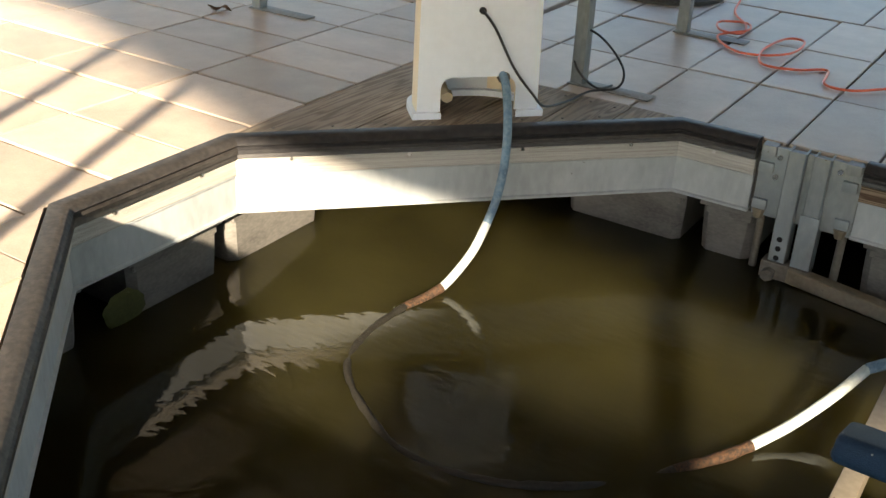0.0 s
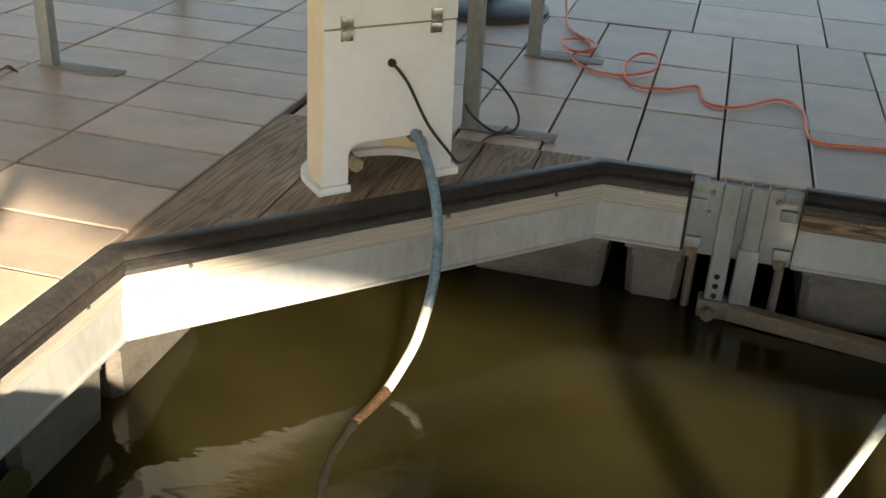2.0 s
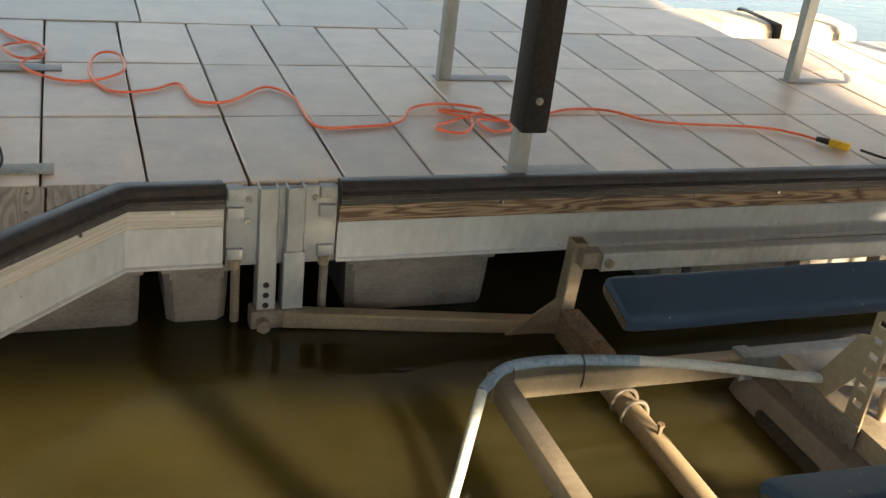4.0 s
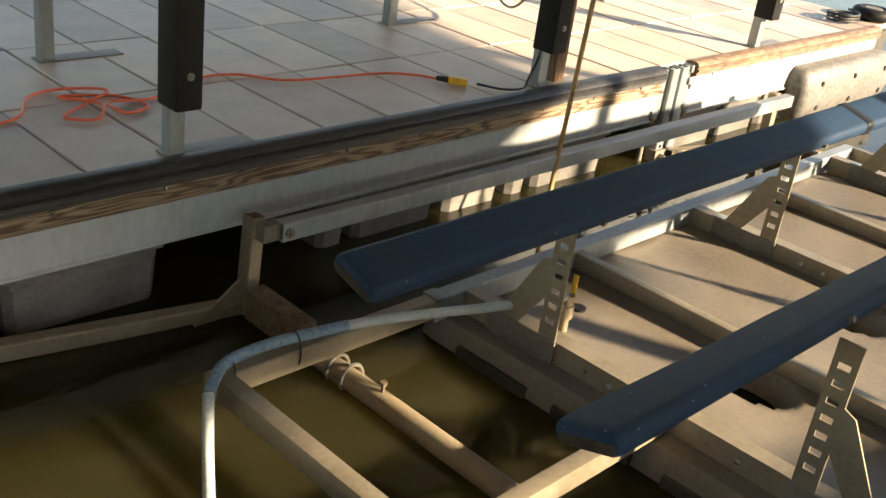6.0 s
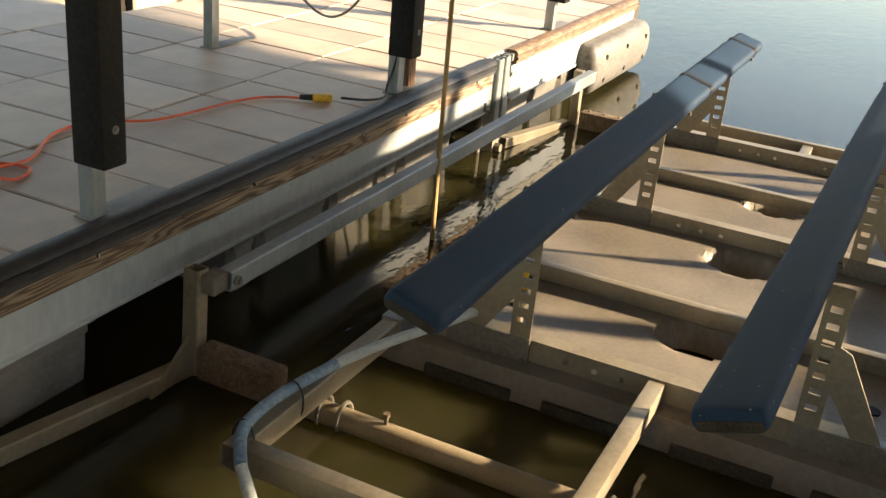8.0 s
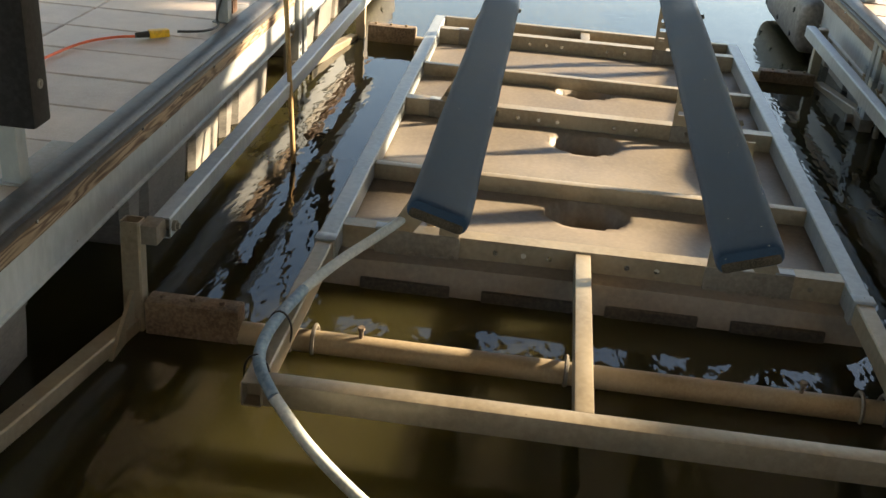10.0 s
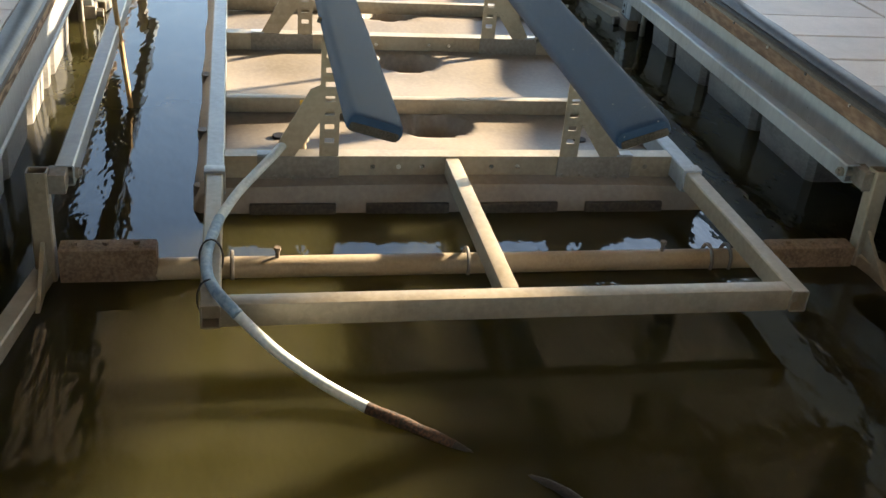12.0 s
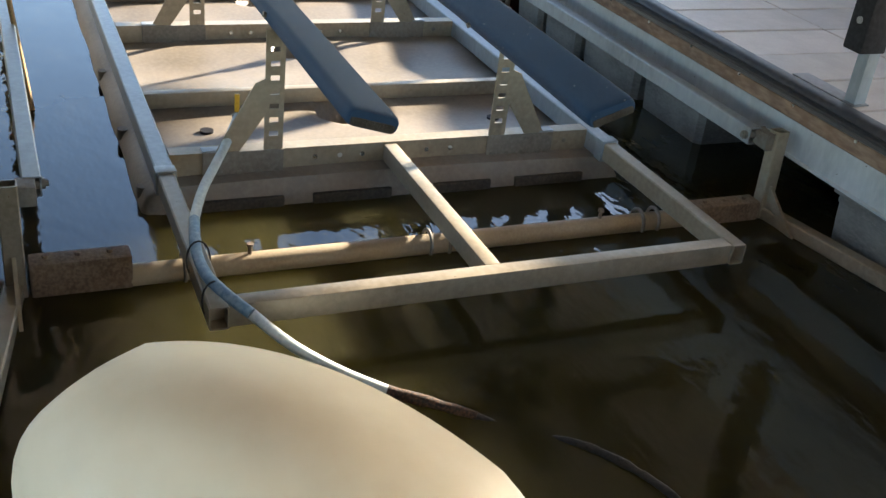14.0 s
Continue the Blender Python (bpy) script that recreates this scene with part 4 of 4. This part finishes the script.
# ---- posts ----
def post(x, y, label, pad=None, plate=(0.04, 0.40), top=2.6, w=0.072):
    t = thing("steel_post", (x, y, 0), label, "post", "steel roof posts on the dock")
    part("tube", beam(B(), (0, 0, 0.0), (0, 0, top), w, w, 0.006, up=(0, 1, 0)), GALV, t)
    part("base_plate", box(B(), (-0.05, -0.05, 0.001), (plate[1], 0.055, 0.009), 0.003), PLATE, t)
    if pad is not None:
        z0, side = pad
        pd = part("foam_pad", box(B(), (-0.062, min(0, side * 0.095) - 0.03, z0), (0.062, max(0, side * 0.095) + 0.03, top - 0.2), 0.012), PAD, t, "black foam bumper pad")
        part("pad_screw", cyl(cyl(B(), (0, side * 0.125, z0 + 0.15), (0, side * 0.131, z0 + 0.15), 0.017, 14), (0, side * 0.125, z0 + 0.15), (0, side * 0.135, z0 + 0.15), 0.009, 8), PLATE, pd)
    return t


for x in (0.69, 3.12, 5.66):
    post(x, N_EDGE + 0.055, "galvanised steel post with a black foam bumper pad", (0.23, -1))
for x, y in ((-1.72, 5.07), (-1.68, 6.45), (0.80, 6.34), (3.21, 6.34), (-4.06, 5.12), (-4.25, 6.9), (5.66, 6.36)):
    post(x, y, "bare galvanised steel roof post on the pavers", None, (0.04, 0.42))
for x, y in ((-1.90, 0.55), (-2.55, 0.45)):
    post(x, y, "bare galvanised steel post beside the slip corner", None)
for x in (0.73, 3.10, 5.5):
    post(x, S_EDGE - 0.09, "galvanised steel post with a black foam pad on the south finger", (0.27, 1))

# ---- extension cord ----
ec = thing("extension_cord", (0.7, 5.5, 0), "tangled orange extension cord lying across the pavers", "extension cord")
EO = Matrix.Translation((-0.7, -5.5, 0))
Z = 0.012
run = [(-1.75, 7.9, 0.25), (-1.66, 7.5, 0.05), (-1.58, 7.14, Z), (-1.40, 6.84, Z), (-1.36, 6.62, Z), (-1.48, 6.58, Z + .01), (-1.56, 6.78, Z + .01), (-1.42, 6.90, Z), (-1.34, 6.70, Z + .01), (-1.46, 6.48, Z), (-1.29, 6.24, Z), (-1.12, 6.22, Z), (-0.96, 6.36, Z + .01), (-0.97, 6.66, Z + .01), (-1.08, 6.66, Z + .01), (-1.13, 6.36, Z), (-1.04, 6.06, Z),
       (-0.85, 6.07, Z), (-0.70, 6.18, Z), (-0.64, 5.91, Z), (-0.48, 5.90, Z), (-0.26, 6.13, Z), (-0.14, 5.95, Z), (-0.12, 5.54, Z), (0.10, 5.52, Z), (0.31, 5.58, Z), (0.45, 5.80, Z), (0.64, 5.86, Z), (0.82, 5.74, Z + .01), (0.64, 5.62, Z), (0.48, 5.50, Z), (0.60, 5.42, Z), (0.70, 5.58, Z + .01), (0.58, 5.76, Z), (0.82, 5.68, Z), (0.90, 5.50, Z), (0.76, 5.44, Z), (0.74, 5.58, Z + .012),
       (0.98, 5.58, Z), (1.30, 5.76, Z), (1.57, 5.75, Z), (1.78, 5.56, Z), (2.34, 5.47, Z), (2.54, 5.36, Z), (2.62, 5.23, Z)]
bm = tube(B(), spline(run, 8), 0.0075, 8)
bmesh.ops.transform(bm, matrix=EO, verts=bm.verts[:])
part("cord", bm, CORD_ORANGE, ec)
bm = box(B(), (-0.05, -0.022, 0), (0.06, 0.022, 0.042), 0.008)
pl = part("plug", bm, YELLOW, ec, "yellow connector", at=pose(2.67 - 0.7, 5.16 - 5.5, 0.002, 0, 0, -50))
part("plug_collar", cyl(B(), (-0.12, 0, 0.02), (-0.045, 0, 0.02), 0.014, 12, 0.019), CORD_BLACK, pl)
blk = thing("black_cord", (2.9, 5.0, 0), "black power cord from the yellow connector up a post", "cable")
bm = tube(B(), spline([(2.75, 5.08, 0.02), (2.85, 4.97, 0.01), (2.98, 4.93, 0.01), (3.06, 4.96, 0.05), (3.10, 4.92, 0.3), (3.18, 4.98, 0.75), (3.10, 4.95, 1.2), (3.14, 4.95, 2.4)], 8), 0.007, 8)
bmesh.ops.transform(bm, matrix=Matrix.Translation((-2.9, -5.0, 0)), verts=bm.verts[:])
part("sheath", bm, CORD_BLACK, blk)
gh = thing("garden_hose", (4.2, 5.9, 0), "thin dark hose hanging in a slack loop over sunlit pavers", "hose")
bm = tube(B(), spline([(3.2, 4.98, 1.3), (3.45, 5.3, 0.62), (3.75, 5.7, 0.25), (4.05, 6.15, 0.2), (4.4, 6.75, 0.5), (4.7, 7.3, 1.1)], 8), 0.009, 8)
bmesh.ops.transform(bm, matrix=Matrix.Translation((-4.2, -5.9, 0)), verts=bm.verts[:])
part("tubing", bm, CORD_BLACK, gh)

# ---- small dock things ----
ub = thing("umbrella_base", (-2.2, 7.42, 0), "round black cast iron umbrella base on the pavers", "umbrella base")
bm = B()
rings = []
for r, z in ((0.43, 0.0), (0.43, 0.03), (0.40, 0.05), (0.2, 0.075), (0.07, 0.09), (0.045, 0.11), (0.04, 0.35)):
    rings.append([bm.verts.new((r * math.cos(a), r * math.sin(a), z)) for a in [2 * math.pi * i / 40 for i in range(40)]])
for r0, r1 in zip(rings, rings[1:]):
    for i in range(40):
        bm.faces.new((r0[i], r0[(i + 1) % 40], r1[(i + 1) % 40], r1[i]))
bm.faces.new(rings[0])
bm.faces.new(rings[-1])
part("disc", bm, BLACK_IRON, ub)
part("pole", cyl(B(), (0, 0, 0.1), (0, 0, 2.2), 0.024, 16), BLACK_IRON, ub)
bm = B()
bmesh.ops.create_grid(bm, x_segments=8, y_segments=5, size=0.5)
for v in bm.verts:
    k = 1 - abs(v.co.x * 2) ** 1.6
    v.co = Vector((v.co.x * 0.16, v.co.y * 0.09 * k, 0.008 + 0.02 * abs(v.co.y) + 0.012 * math.sin(v.co.x * 9)))
tagged(part("dry_leaf", bm, LEAF, at=pose(-4.2, 4.9, 0.004, 0, 0, 20)), "curled dry brown leaf on the pavers", "leaf")
bp = thing("timber_post", (3.32, 4.98, 0), "square brown timber post beside a steel post", "post")
part("timber", box(B(), (-0.045, -0.045, 0), (0.045, 0.045, 2.6), 0.006), WOOD_POST, bp)
rp = thing("boat_pole", (2.75, 4.44, WATER), "thin tan wooden pole leaning on the dock edge into the water", "pole")
part("shaft", cyl(B(), (-0.04, -0.02, -0.1), (0.55, 0.28, 2.6), 0.014, 10), ROPE, rp)


def bumper(x0, x1, y, s, label):
    t = thing("dock_bumper", ((x0 + x1) / 2, y, -0.4), label, "dock bumper", "moulded bumpers on the dock ends")
    h = (x1 - x0) / 2
    bm = B()
    rings = []
    for k, sc in ((-h, 0.6), (-h + 0.03, 0.9), (-h + 0.08, 1), (h - 0.3, 1), (h - 0.1, 0.93), (h, 0.6)):
        rings.append([bm.verts.new((k, s * 0.18 * sc * max(0.0, math.sin(a)) ** 0.4, 0.22 * sc * math.cos(a))) for a in [math.pi * i / 16 for i in range(17)]])
    for r0, r1 in zip(rings, rings[1:]):
        for i in range(17):
            bm.faces.new((r0[i], r0[(i + 1) % 17], r1[(i + 1) % 17], r1[i]))
    bm.faces.new(rings[0])
    bm.faces.new(rings[-1])
    part("shell", bm, FENDER, t, smooth=50)
    for bx in (-0.6, 0.0, 0.6):
        for bz, by in ((0.09, 0.17), (-0.11, 0.165)):
            part("bolt_recess", cyl(B(), (bx, s * (by - 0.02), bz), (bx, s * (by + 0.012), bz), 0.022, 12), PAD, t, "dark bolt recess")
    return t


bumper(6.2, 7.95, N_EDGE - 0.04, -1, "grey moulded dock bumper with dark bolt recesses, sunlit")
bumper(6.2, 7.95, S_EDGE + 0.04, 1, "grey moulded dock bumper in shade")
dw = thing("corner_roller", (8.0, 5.05, 0.0), "small black corner roller wheel at the dock end", "dock roller")
bm = B()
pts = [Vector((0.13 * math.cos(a), 0.13 * math.sin(a), 0.06)) for a in [i * math.pi / 16 for i in range(33)]]
tube(bm, pts, 0.055, 12)
part("tyre", bm, PAD, dw)
part("hub", cyl(B(), (0, 0, 0.01), (0, 0, 0.11), 0.08, 16), GALV_DARK, dw)
rope = thing("coiled_rope", (7.55, 5.12, 0), "dark mooring rope lying in a loose coil", "rope")
bm = tube(B(), [Vector((0.16 * math.cos(a) * (1 + 0.1 * math.sin(a * 2.7)), 0.13 * math.sin(a), 0.014 + 0.004 * a)) for a in [i * math.pi / 10 for i in range(62)]], 0.011, 8)
part("strand", bm, CORD_BLACK, rope)

pt = thing("pontoon_float", (4.3, 8.3, WATER), "beige pontoon of a neighbouring dock in the sun", "pontoon")
part("hull", box(B(), (-0.75, -0.28, -0.2), (0.9, 0.28, 0.62), 0.12, seg=3), HULL_BEIGE, pt)
part("band", box(B(), (-0.02, -0.29, -0.1), (0.06, 0.29, 0.63), 0.02), PAD, pt, "dark strap")

# ---- roof and added sun-blocking panels, out of view ----
ROOF_Z = 2.6
bm = B()
x0, x1, y0, y1 = -9.5, 6.3, -1.2, 9.2
nseg = 520
ra = [bm.verts.new((x0 + (x1 - x0) * i / nseg, y0, ROOF_Z + 0.012 * math.sin(i * 2.1))) for i in range(nseg + 1)]
rb = [bm.verts.new((x0 + (x1 - x0) * i / nseg, y1, ROOF_Z + 0.012 * math.sin(i * 2.1))) for i in range(nseg + 1)]
rc = [bm.verts.new((v.co.x, v.co.y, v.co.z + 0.03)) for v in ra]
rd = [bm.verts.new((v.co.x, v.co.y, v.co.z + 0.03)) for v in rb]
for i in range(nseg):
    bm.faces.new((ra[i], ra[i + 1], rb[i + 1], rb[i]))
    bm.faces.new((rc[i], rd[i], rd[i + 1], rc[i + 1]))
    bm.faces.new((ra[i], rc[i], rc[i + 1], ra[i + 1]))
    bm.faces.new((rb[i], rb[i + 1], rd[i + 1], rd[i]))
roof = structure(part("ceiling", bm, ROOF_MAT, smooth=0), "pale corrugated roof over the docks", "roof")
bm = B()
for i in range(8):
    box(bm, (x0, 1.4 - 1.36 + 1.36 * i, ROOF_Z - 0.14), (x1, 1.48 - 1.36 + 1.36 * i, ROOF_Z - 0.015))
for i in range(6):
    box(bm, (-6.7 + 2.46 * i, y0, ROOF_Z - 0.30), (-6.6 + 2.46 * i, y1, ROOF_Z - 0.142))
structure(part("ceiling_beams", bm, BEAM_MAT, smooth=0), "dark timber purlins and beams under the roof", "roof beams")
turn_up = Matrix.Translation((0, -2.0, 0)) @ Matrix.Rotation(math.pi / 2, 4, "X")
# Unseen panel added to block low sun; its top edge shapes the lit patches.
bm = prism(B(), [(0.75, WATER - 0.4), (0.75, 1.40), (2.3, 1.42), (2.75, 1.36), (4.2, 1.15), (6.5, 1.0), (9.5, 0.9), (9.5, WATER - 0.4)], -0.05, 0.05, turn_up)
structure(part("wall_south", bm, WALL_MAT, smooth=0), "plain low wall added out of view to block the sun", "wall")
# Second added blocker; its lower edge sets where sun reaches docks and water.
bm = prism(B(), [(-8.0, 3.9), (-8.0, 2.6), (-4.5, 2.58), (-2.0, 2.47), (-0.3, 2.16), (0.5, 2.03), (2.6, 1.80), (5.2, 1.72), (5.45, 2.15), (8.1, 3.9)], -0.03, 0.03, turn_up)
structure(part("wall_south_upper", bm, WALL_MAT, smooth=0), "plain upper panel added out of view to shape the sunlight", "wall")

# ---- pieces: pavers and planks ----
TILE_MESH = {}


def tile_mesh(w, d):
    key = (round(w, 3), round(d, 3))
    if key not in TILE_MESH:
        bm = B()
        box(bm, (-w / 2, -d / 2, DECK_Z), (w / 2, d / 2, 0), 0.006, seg=1)
        me = bpy.data.meshes.new("tile")
        bm.to_mesh(me)
        bm.free()
        me.materials.append(CONCRETE)
        TILE_MESH[key] = me
    return TILE_MESH[key]


rng = random.Random(5)


def lay(parent, xs, ys, keep):
    for x0, x1 in zip(xs, xs[1:]):
        for y0, y1 in zip(ys, ys[1:]):
            if keep((x0 + x1) / 2, (y0 + y1) / 2):
                me = tile_mesh(x1 - x0 - 0.011, y1 - y0 - 0.011)
                share("tile", me, parent, pose((x0 + x1) / 2, (y0 + y1) / 2, rng.uniform(-0.003, 0.002), rng.uniform(-0.25, 0.25), rng.uniform(-0.25, 0.25), rng.uniform(-0.25, 0.25)))


GX = [-0.535 + 0.409 * k for k in range(-5, 22)]
lay(deck_n, GX, [4.90, 5.71, 6.57, 7.43], lambda x, y: True)
lay(deck_n, [-2.52 + 0.86 * k for k in range(8)], [7.43, 8.29, 9.15, 10.01, 10.87], lambda x, y: x < 3.4)
lay(deck_w, [W_EDGE - 0.02 - 0.77 * k for k in range(6, -1, -1)], [3.9 + 0.405 * k for k in range(-15, 17)], lambda x, y: True)
SX = [1.03 + 0.402 * k for k in range(-9, 17)]
lay(deck_s, SX, [-1.58, -0.87, -0.02, 0.82], lambda x, y: x > -2.6)


def cut(poly, limit):
    """The part of a plan polygon on which x + y stays below the limit."""
    out = []
    for (xa, ya), (xb, yb) in zip(poly, poly[1:] + poly[:1]):
        a, c = xa + ya - limit, xb + yb - limit
        if a <= 0:
            out.append((xa, ya))
        if a * c < 0:
            f = a / (a - c)
            out.append((xa + (xb - xa) * f, ya + (yb - ya) * f))
    return out


for ix in range(6):
    for iy in range(5):
        tx, ty = -2.635 + 0.40 * ix, 0.83 + 0.40 * iy
        shape = cut([(tx + 0.005, ty + 0.005), (tx + 0.395, ty + 0.005), (tx + 0.395, ty + 0.395), (tx + 0.005, ty + 0.395)], -0.275)
        if len(shape) > 2:
            part("tile", prism(B(), shape, DECK_Z, rng.uniform(-0.002, 0.0015)), CONCRETE, deck_s, smooth=0)


# planks of the corner deck, cut along the slanting edge
xs = [-2.62, -2.23, -1.91, -1.60, -1.33, -1.10]
for x0, x1 in zip(xs, xs[1:]):
    bm = B()
    g = 0.005
    ya, yb = x0 + 5.985, x1 + 5.985
    if ya > N_EDGE - 0.03:
        continue
    prism(bm, [(x0 + g, ya + g), (x1 - g, yb - g), (x1 - g, N_EDGE + 0.015), (x0 + g, N_EDGE + 0.015)], DECK_Z, 0.002 + rng.uniform(-0.002, 0.002))
    ob = part("plank", bm, PLANK, deck_c, smooth=0)
    k = 2 if x1 - x0 > 0.25 else 1
    for i in range(k):
        xs_ = x0 + (x1 - x0) * (i + 0.5) / k
        for ys_ in (xs_ + 5.985 + 0.07, N_EDGE - 0.05):
            part("screw", cyl(B(), (xs_, ys_, 0.0), (xs_, ys_, 0.0045), 0.007, 8), GALV_DARK, ob)
